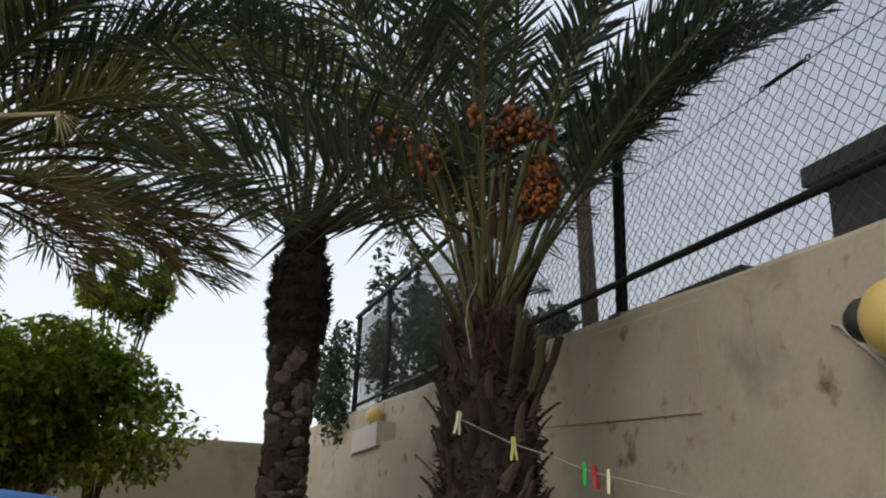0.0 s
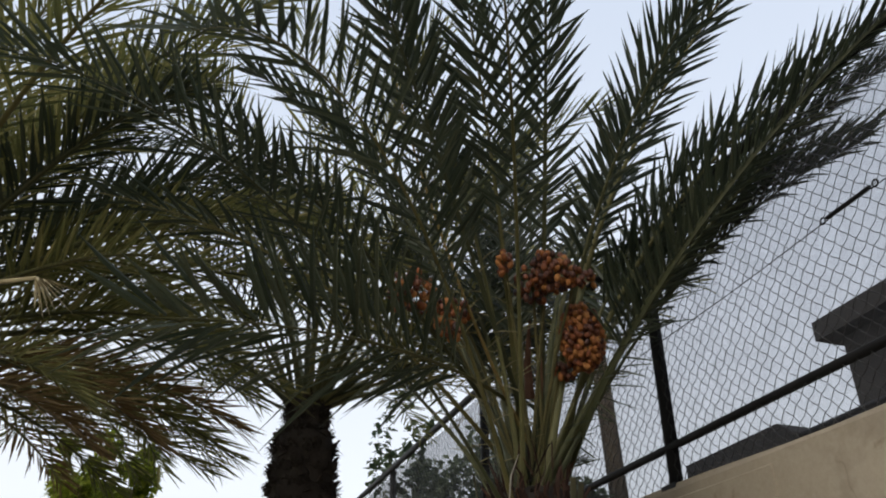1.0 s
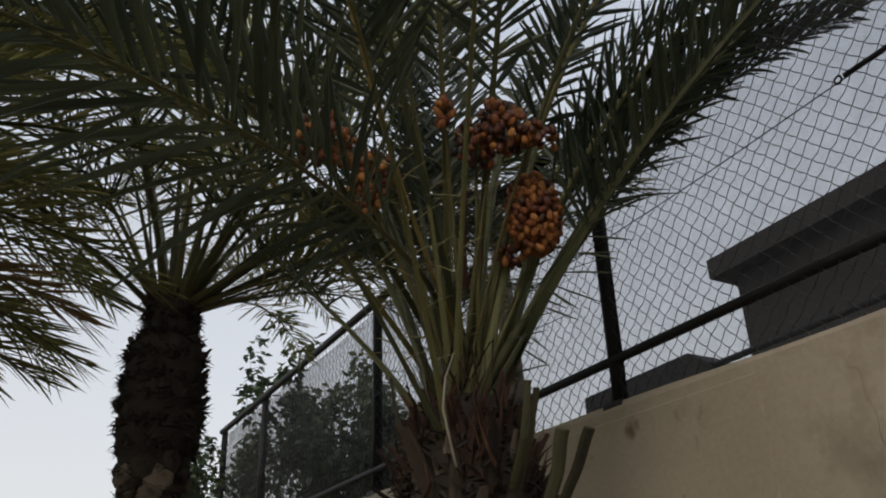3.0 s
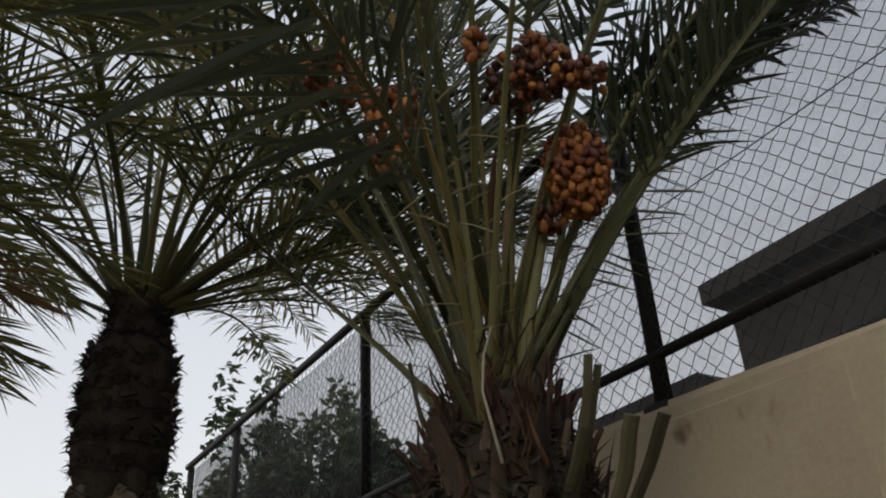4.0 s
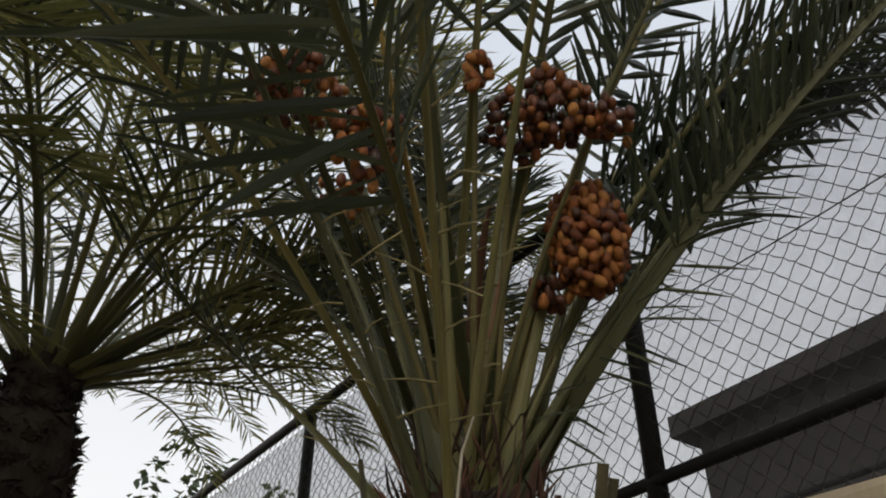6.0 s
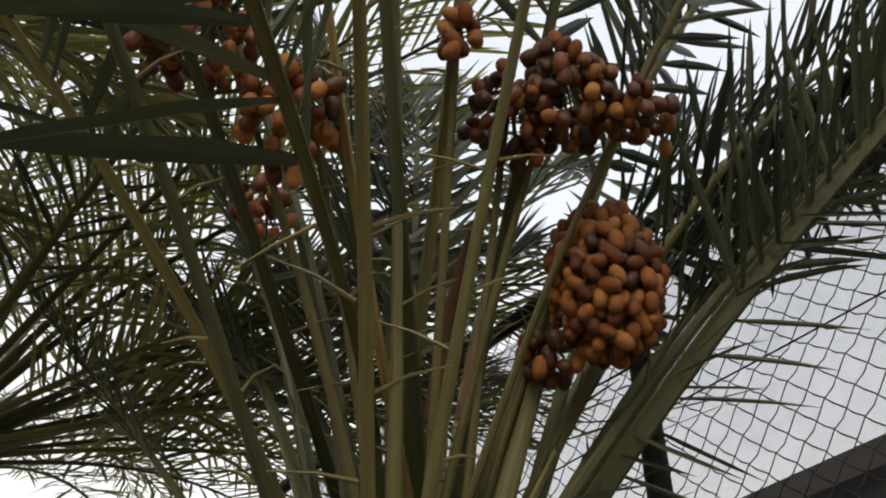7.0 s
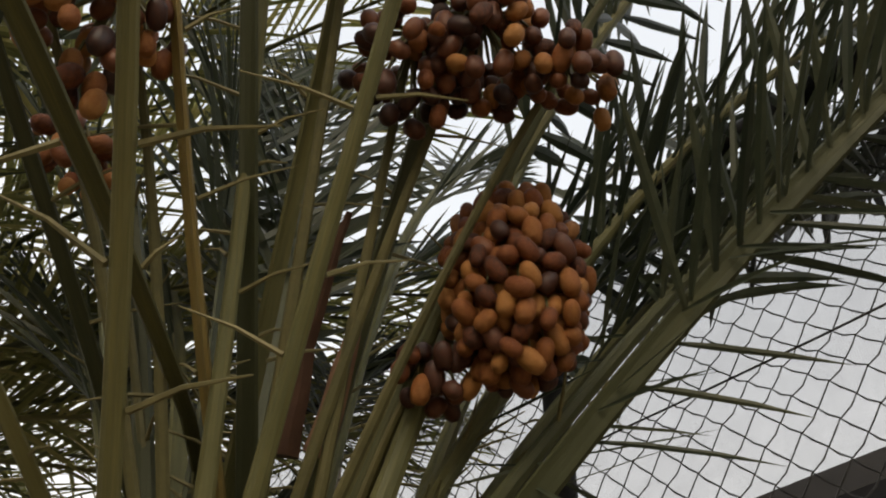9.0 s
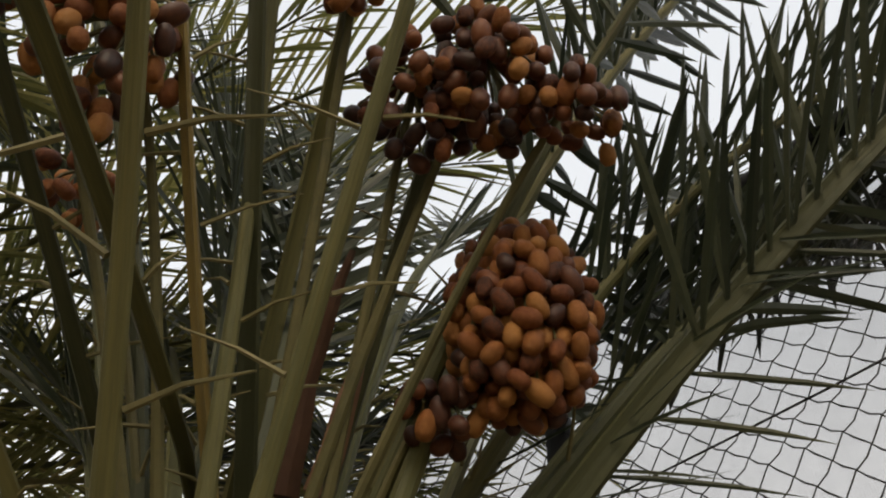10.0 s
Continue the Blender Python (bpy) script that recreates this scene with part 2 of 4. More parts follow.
def cloth_material():
    """Grey knitted shade cloth: a fine weave that lets most of the daylight through."""
    m = bpy.data.materials.new("shade_cloth")
    m.use_nodes = True
    nt = m.node_tree
    nt.nodes.clear()
    out = nt.nodes.new("ShaderNodeOutputMaterial")
    tc = nt.nodes.new("ShaderNodeTexCoord")
    w1, w2 = nt.nodes.new("ShaderNodeTexWave"), nt.nodes.new("ShaderNodeTexWave")
    w1.bands_direction, w2.bands_direction = "Y", "Z"
    for w in (w1, w2):
        w.inputs["Scale"].default_value = 85
        w.inputs["Distortion"].default_value = 8
        w.inputs["Detail"].default_value = 3
        nt.links.new(tc.outputs["Object"], w.inputs["Vector"])
    weave = nt.nodes.new("ShaderNodeMath")
    weave.operation = "MULTIPLY"
    nt.links.new(w1.outputs["Fac"], weave.inputs[0])
    nt.links.new(w2.outputs["Fac"], weave.inputs[1])
    n = noise_tex(nt, tc.outputs["Object"], 9.0, 10, 0.75)
    share = nt.nodes.new("ShaderNodeMath")
    share.operation = "MULTIPLY_ADD"
    nt.links.new(weave.outputs[0], share.inputs[0])
    share.inputs[1].default_value = 0.17
    base = nt.nodes.new("ShaderNodeMath")
    base.operation = "MULTIPLY_ADD"
    nt.links.new(n, base.inputs[0])
    base.inputs[1].default_value = 0.26
    base.inputs[2].default_value = 0.29
    nt.links.new(base.outputs[0], share.inputs[2])
    tl = nt.nodes.new("ShaderNodeBsdfTranslucent")
    tl.inputs["Color"].default_value = (0.09, 0.09, 0.095, 1)
    df = nt.nodes.new("ShaderNodeBsdfDiffuse")
    df.inputs["Color"].default_value = (0.06, 0.06, 0.062, 1)
    fab = nt.nodes.new("ShaderNodeMixShader")
    fab.inputs[0].default_value = 0.35
    nt.links.new(tl.outputs[0], fab.inputs[1])
    nt.links.new(df.outputs[0], fab.inputs[2])
    tp = nt.nodes.new("ShaderNodeBsdfTransparent")
    mx = nt.nodes.new("ShaderNodeMixShader")
    nt.links.new(share.outputs[0], mx.inputs[0])
    nt.links.new(tp.outputs[0], mx.inputs[1])
    nt.links.new(fab.outputs[0], mx.inputs[2])
    nt.links.new(mx.outputs[0], out.inputs["Surface"])
    return m


M_CLOTH = cloth_material()


# ---------------------------------------------------------------- mesh helpers
class Geo:
    """Vertices and faces gathered for one mesh."""

    def __init__(self):
        self.v, self.f = [], []

    def add(self, verts, faces):
        o = len(self.v)
        self.v.extend(verts)
        self.f.extend([tuple(i + o for i in f) for f in faces])

    def box(self, x0, x1, y0, y1, z0, z1):
        self.add([(x, y, z) for z in (z0, z1) for y in (y0, y1) for x in (x0, x1)],
                 [(0, 2, 3, 1), (4, 5, 7, 6), (0, 1, 5, 4), (2, 6, 7, 3), (0, 4, 6, 2), (1, 3, 7, 5)])

    def loft(self, rings, close=True):
        n = len(rings[0])
        verts = [p for r in rings for p in r]
        faces = [(i * n + j, i * n + (j + 1) % n, (i + 1) * n + (j + 1) % n, (i + 1) * n + j)
                 for i in range(len(rings) - 1) for j in range(n)]
        if close:
            faces += [tuple(range(n - 1, -1, -1)), tuple((len(rings) - 1) * n + j for j in range(n))]
        self.add(verts, faces)

    def tube(self, pts, radii, sides=6, flat=1.0, section=None):
        """A tube along pts; flat squeezes it along its upper direction; section gives its outline instead of a circle."""
        outline = section or [(math.cos(6.2832 * k / sides), math.sin(6.2832 * k / sides)) for k in range(sides)]
        pts = [Vector(p) for p in pts]
        rings = []
        side = None
        for i, p in enumerate(pts):
            t = (pts[min(i + 1, len(pts) - 1)] - pts[max(i - 1, 0)]).normalized()
            if side is None:
                side = t.cross(Vector((0, 0, 1)))
                if side.length < 0.05:
                    side = t.cross(Vector((0, 1, 0)))
            side = (side - t * side.dot(t)).normalized()
            up = side.cross(t)
            r = radii[i] if isinstance(radii, (list, tuple)) else radii
            rings.append([tuple(p + side * (a_ * r) + up * (b_ * r * flat)) for a_, b_ in outline])
        self.loft(rings)

    def revolve(self, profile, sides=24, centre=(0, 0, 0)):
        self.loft([[(centre[0] + r * math.cos(6.2832 * k / sides), centre[1] + r * math.sin(6.2832 * k / sides), centre[2] + z)
                    for k in range(sides)] for r, z in profile])

    def mesh(self, name, mat, smooth=False):
        me = bpy.data.meshes.new(name)
        me.from_pydata([tuple(p) for p in self.v], [], self.f)
        me.materials.append(mat)
        if smooth:
            me.polygons.foreach_set("use_smooth", [True] * len(me.polygons))
        me.update()
        return me


def part(name, geo, mat, parent, label="", smooth=False):
    ob = new(name, geo if isinstance(geo, bpy.types.Mesh) else geo.mesh(name, mat, smooth))
    ob.parent = parent
    return tagged(ob, label)


def thing(name, label, category, at=(0, 0, 0), group="", kind=""):
    ob = new(name)
    ob.location = at
    return tagged(ob, label, category, group, kind)


def solid(name, geo, mat, label, category, group="", kind="", smooth=False):
    return tagged(new(name, geo.mesh(name, mat, smooth)), label, category, group, kind)


def heading(az, el):
    a, e = radians(az), radians(el)
    return Vector((math.cos(e) * math.sin(a), math.cos(e) * math.cos(a), math.sin(e)))


# ---------------------------------------------------------------- setting
g = Geo()
g.box(-400, 400, -400, 400, -0.3, 0.0)
solid("ground", g, M_SOIL, "dry sandy brown garden soil", "ground", kind="structure")

WALL_X = 1.465


def wall_top(y):
    """The boundary wall follows a gentle rise of the ground away from the house."""
    return 2.285 + 0.040 * (y - 1.2)


def ledge_top(y):
    return 2.045 + 0.075 * (y - 5.5)


ys = [-5.0 + 0.22 * i for i in range(76)]
g = Geo()
rings = []
for y in ys:                                   # worn, uneven crown of the render
    top = wall_top(y)
    d = 0.014 * noise.noise((y * 2.1, 0.3, 0)) + 0.006 * noise.noise((y * 9, 4, 0))
    rings.append([(WALL_X, y, 0.0), (WALL_X + 0.2, y, 0.0), (WALL_X + 0.2, y, top - 0.03), (WALL_X + 0.185, y, top + d),
                  (WALL_X + 0.012, y, top + d), (WALL_X, y, top - 0.02)])
g.loft(rings)
g.loft([[(WALL_X - 0.009, y, 1.81 + 0.07 * (y - 1.93)), (WALL_X + 0.004, y, 1.81 + 0.07 * (y - 1.93)), (WALL_X + 0.004, y, wall_top(y) - 0.05), (WALL_X - 0.009, y, wall_top(y) - 0.06)]
        for y in [2.12 + 0.3 * i for i in range(25)]])
wall_east = solid("wall_east", g, M_WALL, "stained beige rendered boundary wall under a fence", "wall", kind="structure")

g = Geo()
g.loft([[(1.34, y, 0.0), (WALL_X - 0.012, y, 0.0), (WALL_X - 0.012, y, ledge_top(y)), (1.34, y, ledge_top(y))] for y in (4.7, 6.0, 7.5, 9.0, 9.95)])
solid("wall_step", g, M_WALL, "pale lower step of the boundary wall", "wall", kind="structure")
g = Geo()
g.box(-9.0, WALL_X - 0.003, 10.0, 10.2, 0.0, 2.40)
solid("wall_north", g, M_WALL_SHADED, "low rendered garden wall at the far end, coloured dark for its shade", "wall", kind="structure")
g = Geo()
g.box(-9.2, -9.0, -5.0, 10.2, 0.0, 2.38)
solid("wall_west", g, M_WALL, "beige rendered garden wall", "wall", kind="structure")
# unseen wall added behind the camera, pale so that it bounces fill light
g = Geo()
g.box(-9.0, WALL_X - 0.003, -5.2, -5.0, 0.0, 3.2)
solid("wall_south", g, M_WALL_PALE, "unseen pale wall added behind the garden to bounce light", "wall", kind="structure")


# ---------------------------------------------------------------- fence on the wall
FENCE_END = 8.0


def rail_z(y):
    return 2.512 + 0.02 * (y - 2.735)


def fence_top(y):
    return 3.515 + 0.012 * (y - 4.776)


fence = thing("fence", "black chain-link fence with grey shade cloth standing on the wall", "fence", (1.5, 0, 0))
for y in (-3.42, -1.38, 0.69, 2.755, 4.776, 6.85, 7.98):
    g = Geo()
    g.tube([(0.012, y, wall_top(y) - 0.05), (0.012, y, fence_top(y))], 0.028, 12)
    post = part("post", g, M_STEEL, fence, smooth=True)
    g = Geo()                                    # welded foot plate on the wall's crown
    g.box(-0.03, 0.06, y - 0.05, y + 0.05, wall_top(y) - 0.012, wall_top(y) + 0.012)
    part("foot_plate", g, M_STEEL, post)
g = Geo()
g.tube([(0.0, y, rail_z(y)) for y in (-4.9, 0, 4, FENCE_END)], 0.017, 10)
part("bottom_rail", g, M_STEEL, fence, smooth=True)
g = Geo()
g.tube([(-0.012, y, fence_top(y)) for y in (-4.9, 0, 4, FENCE_END)], 0.024, 10)
part("top_rail", g, M_STEEL, fence, smooth=True)

g = Geo()
HALF_Y, HALF_Z = 0.030, 0.031                    # half a diamond across and up
for i in range(int((FENCE_END + 2.7) / HALF_Y)):
    y0 = -2.7 + i * HALF_Y
    z0 = wall_top(y0) - 0.01
    pts = []
    for j in range(int((fence_top(y0) - z0) / HALF_Z) + 1):
        y = y0 + (HALF_Y if (j + i) % 2 else 0.0)
        # the wires bulge where they hook round each other, and the whole web sags a little
        dy, dz = 0.007 * noise.noise((y0 * 3, j * 0.4, 1)), 0.007 * noise.noise((y0 * 2, j * 0.3, 5))
        x = -0.006 + (0.003 if j % 2 else -0.003)
        side = 1 if (j + i) % 2 else -1
        if pts:
            pts.append((x, (pts[-1][1] + y + dy) / 2 + side * 0.0035, z0 + (j - 0.5) * HALF_Z + dz))
        pts.append((x, y + dy, z0 + j * HALF_Z + dz))
    g.tube(pts, 0.0017, 4)
part("chain_link", g, M_WIRE, fence, "dark woven diamond wire mesh")

g = Geo()
n_y, n_z = 90, 8
verts = []
for i in range(n_y + 1):
    for j in range(n_z + 1):
        y = -3 + (FENCE_END + 3) * i / n_y
        z = wall_top(y) + (fence_top(y) - wall_top(y)) * j / n_z
        verts.append((0.05 + 0.012 * noise.noise((y * 1.5, z * 2, 0)), y, z))
g.add(verts, [(i * (n_z + 1) + j, (i + 1) * (n_z + 1) + j, (i + 1) * (n_z + 1) + j + 1, i * (n_z + 1) + j + 1) for i in range(n_y) for j in range(n_z)])
part("shade_cloth", g, M_CLOTH, fence, "translucent grey woven shade cloth", smooth=True)

guy = thing("tension_wire", "thin dark tension wire with a turnbuckle along the fence mesh", "wire", (1.49, 0, 0))
g = Geo()
g.tube([(-0.004, y, 2.958 + 0.004 * math.sin(y * 5)) for y in [-2.6 + 0.2 * k for k in range(56)]], 0.0021, 5)
part("cable", g, M_WIRE, guy)
g = Geo()
g.tube([(-0.012, 1.44, 2.963), (-0.012, 1.635, 2.964)], 0.0075, 8)
part("turnbuckle", g, M_STEEL, guy)
for y in (1.418, 1.656):
    g = Geo()
    g.tube([(-0.012, y + 0.012 * math.cos(k * 0.785), 2.9635 + 0.012 * math.sin(k * 0.785)) for k in range(9)], 0.0032, 6)
    part("ring", g, M_STEEL, guy)


# ---------------------------------------------------------------- beyond the fence
shed = thing("shed", "dark flat-roofed outbuilding behind the fence", "building", (5.735, 0, 0))
g = Geo()
g.box(0.195, 4.0, -6.0, 5.95, 0.0, 5.03)
part("wall", g, M_ROOF, shed)
g = Geo()                                        # slab that thins towards its eaves
g.loft([[(0.0, -6.3, z0), (4.3, -6.3, z0), (4.3, 6.11, z0), (0.0, 6.11, z0)] if not k else
        [(0.0 + k, -6.3 + k, z0), (4.3 - k, -6.3 + k, z0), (4.3 - k, 6.11 - k, z0), (0.0 + k, 6.11 - k, z0)]
        for k, z0 in ((0, 5.035), (0, 5.24), (0.35, 5.30))])
part("roof", g, M_ROOF, shed, "overhanging dark roof slab")
parapet = thing("parapet", "low dark parapet behind the boundary wall", "parapet", (3.45, 0, 0))
g = Geo()
g.loft([[(x, 4.18, 0.0), (x, 5.4, 0.0), (x, 5.4, 3.35), (x, 4.32, 3.34), (x, 4.18, 3.24)] for x in (0.0, 0.25)])
part("slab", g, M_ROOF, parapet)
g = Geo()
g.tube([(0.06, 4.18, 3.22), (0.06, 0.4, 3.18)], 0.022, 8)
part("rail", g, M_STEEL, parapet, smooth=True)

g = Geo()
g.tube([(2.5, 4.77, 0), (2.5, 4.82, 2.5), (2.5, 4.99, 4.6)], [0.075, 0.065, 0.055], 12)
solid("pole", g, M_TWIG, "grey weathered pole behind the fence", "pole", smooth=True)


# ---------------------------------------------------------------- palms
def boot_mesh(name, mat, length, width, flare, seed, thick=0.03):
    r = random.Random(seed)
    g = Geo()
    rings = []
    for i in range(5):
        u = i / 4
        w = width * (1 - 0.55 * u ** 1.3) * (1 + r.uniform(-0.06, 0.06))
        t = thick * (1 - 0.35 * u) * (1 + r.uniform(-0.1, 0.1))
        out = flare * u ** 1.6
        z = length * u
        lip = r.uniform(-0.03, 0.03) * length if i == 4 else 0
        rings.append([(out - t * 0.5, -w / 2, z - lip), (out + t * 0.25, -w * 0.36, z - lip), (out + t * 0.5, 0, z + lip), (out + t * 0.25, w * 0.36, z),
                      (out - t * 0.5, w / 2, z + lip * 0.5), (out - t * 0.7, 0, z)])
    g.loft(rings)
    return g.mesh(name, mat)


def boots(trunk_parent, meshes, centre, z0, z1, radius, count, seed, lean=0.0):
    """Cut leaf bases up the trunk in the golden-angle spiral; radius is a function of height."""
    r = random.Random(seed)
    for i in range(count):
        z = z0 + (z1 - z0) * (i + 0.5) / count
        ang = i * 2.39996 + r.uniform(-0.12, 0.12)
        rad = radius(z)
        ob = new("leaf_base", r.choice(meshes))
        ob.parent = trunk_parent
        s = r.uniform(0.8, 1.2)
        ob.matrix_local = (Matrix.Translation((centre[0] + lean * z + rad * math.cos(ang), centre[1] + rad * math.sin(ang), z))
                           @ Matrix.Rotation(ang, 4, "Z") @ Matrix.Rotation(radians(r.uniform(-12, 16)), 4, "Y")
                           @ Matrix.Rotation(radians(r.uniform(-24, 24)), 4, "X") @ Matrix.Diagonal((s, s * r.uniform(0.6, 1.2), s * r.uniform(0.55, 1.35), 1)))


def trunk_geo(centre, z1, radius, lean=0.0, sides=28, step=0.06, rough=0.02, seed=0):
    g = Geo()
    rings = []
    for i in range(int(z1 / step) + 1):
        z = i * step
        rings.append([(centre[0] + lean * z + math.cos(6.2832 * k / sides) * rr, centre[1] + math.sin(6.2832 * k / sides) * rr, z)
                      for k in range(sides)
                      for rr in [radius(z) + rough * noise.noise((seed + math.cos(6.2832 * k / sides) * 2.5, math.sin(6.2832 * k / sides) * 2.5, z * 9))]])
    g.loft(rings)
    return g


def spine_curve(base, az, el, length, bend, swing, n=26):
    """Points along a frond's midrib: it leaves at az, el and bends over by bend (deg per m^1.5), swinging aside by swing (deg per m)."""
    pts, p = [Vector(base)], Vector(base)
    ds = length / n
    for i in range(n):
        s = (i + 0.5) * ds
        p = p + heading(az + swing * s, max(el - bend * s ** 1.5, -86)) * ds
        pts.append(p.copy())
    return pts


def leaflet_mesh():
    """One folded blade, a unit long and a unit wide, bowed a little."""
    g = Geo()
    ring = []
    for f, wf in ((0, 0.45), (0.3, 1.0), (0.68, 0.8)):
        ring += [(-wf / 2, f, -1.5 * f * f), (0, f, -0.22 * wf - 1.5 * f * f), (wf / 2, f, -1.5 * f * f)]
    g.add(ring + [(0, 1, -1.5)], [(0, 1, 4, 3), (1, 2, 5, 4), (3, 4, 7, 6), (4, 5, 8, 7), (6, 7, 9), (7, 8, 9)])
    return g.mesh("leaflet", M_LEAF_PIECE)


LEAFLET = leaflet_mesh()


STALK_SECTION = [(1.0, 0.15), (0.80, 0.60), (0.30, 0.42), (-0.30, 0.42), (-0.80, 0.60), (-1.0, 0.15), (-0.78, -0.45), (-0.32, -0.78), (0.32, -0.78), (0.78, -0.45)]


def frond(parent, base, az, el, length=2.3, bend=12, swing=0, twist=0, leaf=0.42, pairs=60, bare=0.32, thick=1.0, spread=1.0, fan=1.0,
          mat=None, stalk=None, seed=0, thorns=8, width=0.021, label="", spears=(), blades=(), single=False, droop=0.05, root=None):
    """One feather leaf: a tapering stalk as the part, its leaflets, long low spears and thin thorns as sub-parts.
    spears: rows of (from, to, pairs, length, blade width, sides, lie) in metres along the stalk; blades: single broad leaflets
    as (place along the stalk, heading, elevation, length, width, roll)."""
    r = random.Random(seed * 77 + int(az * 13))
    mat, stalk = mat or M_LEAF, stalk or M_STALK
    n = 26
    pts = spine_curve(base, az, el, length, bend, swing, n)
    if root:                                     # the stalk rises out of the crown before it reaches its free part
        a_, b_ = Vector(root), pts[0]
        lead = (b_ - a_).length
        ctrl = b_ - (pts[1] - pts[0]).normalized() * lead * 0.45
        long = [a_ * (1 - u) ** 2 + ctrl * (2 * u * (1 - u)) + b_ * u * u for u in (0, 0.2, 0.4, 0.6, 0.8)] + pts
        run = [0.0]
        for p_, q_ in zip(long, long[1:]):
            run.append(run[-1] + (q_ - p_).length)
        bare, length, pts, k = (bare * length + lead) / run[-1], run[-1], [], 0
        for i in range(n + 1):
            s = run[-1] * i / n
            while k < len(long) - 2 and run[k + 1] < s:
                k += 1
            pts.append(long[k].lerp(long[k + 1], min((s - run[k]) / (run[k + 1] - run[k]), 1.0)))
    g = Geo()
    rad = []
    for i in range(n + 1):
        u = i / n
        w = 0.0150 * (1 - u) ** 0.85 + 0.003
        w += 0.012 * max(0, 1 - u / 0.16) ** 1.5
        rad.append(w * thick)
    g.tube(pts, rad, flat=0.72, section=STALK_SECTION)
    me = g.mesh("frond", stalk)
    uv = me.uv_layers.new(name="along")
    m_ = len(STALK_SECTION)
    for lp in me.loops:
        uv.data[lp.index].uv = (lp.vertex_index % m_ * 0.009, lp.vertex_index // m_ * length / n)
    ob = part("frond", me, stalk, parent, label)
    g2, g3 = Geo(), Geo()

    def frame_at(s):
        x = min(s / length * n, n - 1e-4)
        i = int(x)
        p = pts[i].lerp(pts[i + 1], x - i)
        t = (pts[min(i + 1, n)] - pts[max(i - 1, 0)]).normalized()
        b = t.cross(Vector((0, 0, 1)))
        if b.length < 0.12:
            b = t.cross(heading(az, 0)) if abs(t.z) < 0.2 else heading(az, 0).cross(Vector((0, 0, 1)))
        b = (b - t * b.dot(t)).normalized()
        up = b.cross(t)
        c, s_ = math.cos(radians(twist)), math.sin(radians(twist))
        return p, t, b * c + up * s_, up * c - b * s_

    def blade_at(s, sgn, ll, alpha, beta, ww, sag, goal, alone=False):
        p, t, b, up = frame_at(s)
        ca, sa = math.cos(radians(alpha)), math.sin(radians(alpha))
        cb, sb = math.cos(radians(beta)), math.sin(radians(beta))
        d = (t * ca + (b * (sgn * cb) + up * sb) * sa).normalized()
        across = d.cross(up * cb - b * (sgn * sb)).normalized()
        nrm = across.cross(d)
        tilt = r.uniform(-0.5, 0.5)
        across, nrm = across * math.cos(tilt) + nrm * math.sin(tilt), nrm * math.cos(tilt) - across * math.sin(tilt)
        o = p + b * (sgn * 0.006)
        if alone:
            blade = new("leaflet", LEAFLET)
            blade.parent = ob
            blade.matrix_local = Matrix.Translation(o) @ Matrix((across * ww, d * ll, nrm * ww)).transposed().to_4x4()
            return
        ring = []
        for f, wf in ((0, 0.45), (0.3, 1.0), (0.68, 0.8)):
            c = o + d * (ll * f) + Vector((0, 0, -sag * ll * f * f * 2))
            ring += [c - across * (ww * wf / 2), c - nrm * (ww * wf * 0.22), c + across * (ww * wf / 2)]
        tip = o + d * ll + Vector((0, 0, -sag * ll * 2))
        goal.add([tuple(x) for x in ring] + [tuple(tip)], [(0, 1, 4, 3), (1, 2, 5, 4), (3, 4, 7, 6), (4, 5, 8, 7), (6, 7, 9), (7, 8, 9)])

    for i in range(pairs):
        u = bare + (1 - bare) * (i / pairs) ** 0.88
        for sgn in (-1, 1):
            uu = min(max(u + r.uniform(-0.006, 0.006), 0.02), 0.995)
            v = (uu - bare) / (1 - bare)
            ll = leaf * (0.62 + 0.38 * math.sin(min(v * 1.5 + 0.25, 1.0) * 1.57)) * (1 - 0.5 * max(0, v - 0.55) / 0.45) * r.uniform(0.84, 1.1)
            alpha = (52 - 30 * v) * spread + r.uniform(-7, 7)
            beta = ((30, 6, -14)[(i + (sgn > 0)) % 3] + r.uniform(-11, 11)) * fan + 16 * fan
            blade_at(uu * length, sgn, ll, alpha, beta, width * (1 - 0.25 * v) * r.uniform(0.85, 1.1), r.uniform(0.4, 1.6) * droop, g2, single)
    for lo, hi, count, ln, ww, sides, lie in spears:
        for i in range(count):
            for sgn in sides:
                s = lo + (hi - lo) * (i + r.uniform(0.1, 0.9)) / count
                blade_at(s, sgn, ln * r.uniform(0.72, 1.12), r.uniform(48, 82), r.uniform(*lie), ww * r.uniform(0.85, 1.15), r.uniform(-0.02, 0.05), g2, single)
    for s, b_az, b_el, ll, ww, roll in blades:
        p, t, b, up = frame_at(s)
        d = heading(b_az, b_el)
        across = d.cross(Vector((0, 0, 1))).normalized()
        across = (across * math.cos(radians(roll)) + across.cross(d) * math.sin(radians(roll))).normalized()
        blade = new("leaflet", LEAFLET)
        blade.parent = ob
        blade.matrix_local = Matrix.Translation(p) @ Matrix((across * ww, d * ll, across.cross(d) * ww)).transposed().to_4x4()
    for i in range(thorns):
        s = length * bare * (0.3 + 0.65 * (i + r.random()) / thorns)
        p, t, b, up = frame_at(s)
        sgn = 1 if i % 2 else -1
        d = (b * sgn + t * r.uniform(0.0, 0.5) + up * r.uniform(-0.3, 0.5)).normalized()
        ln = r.uniform(0.04, 0.11)
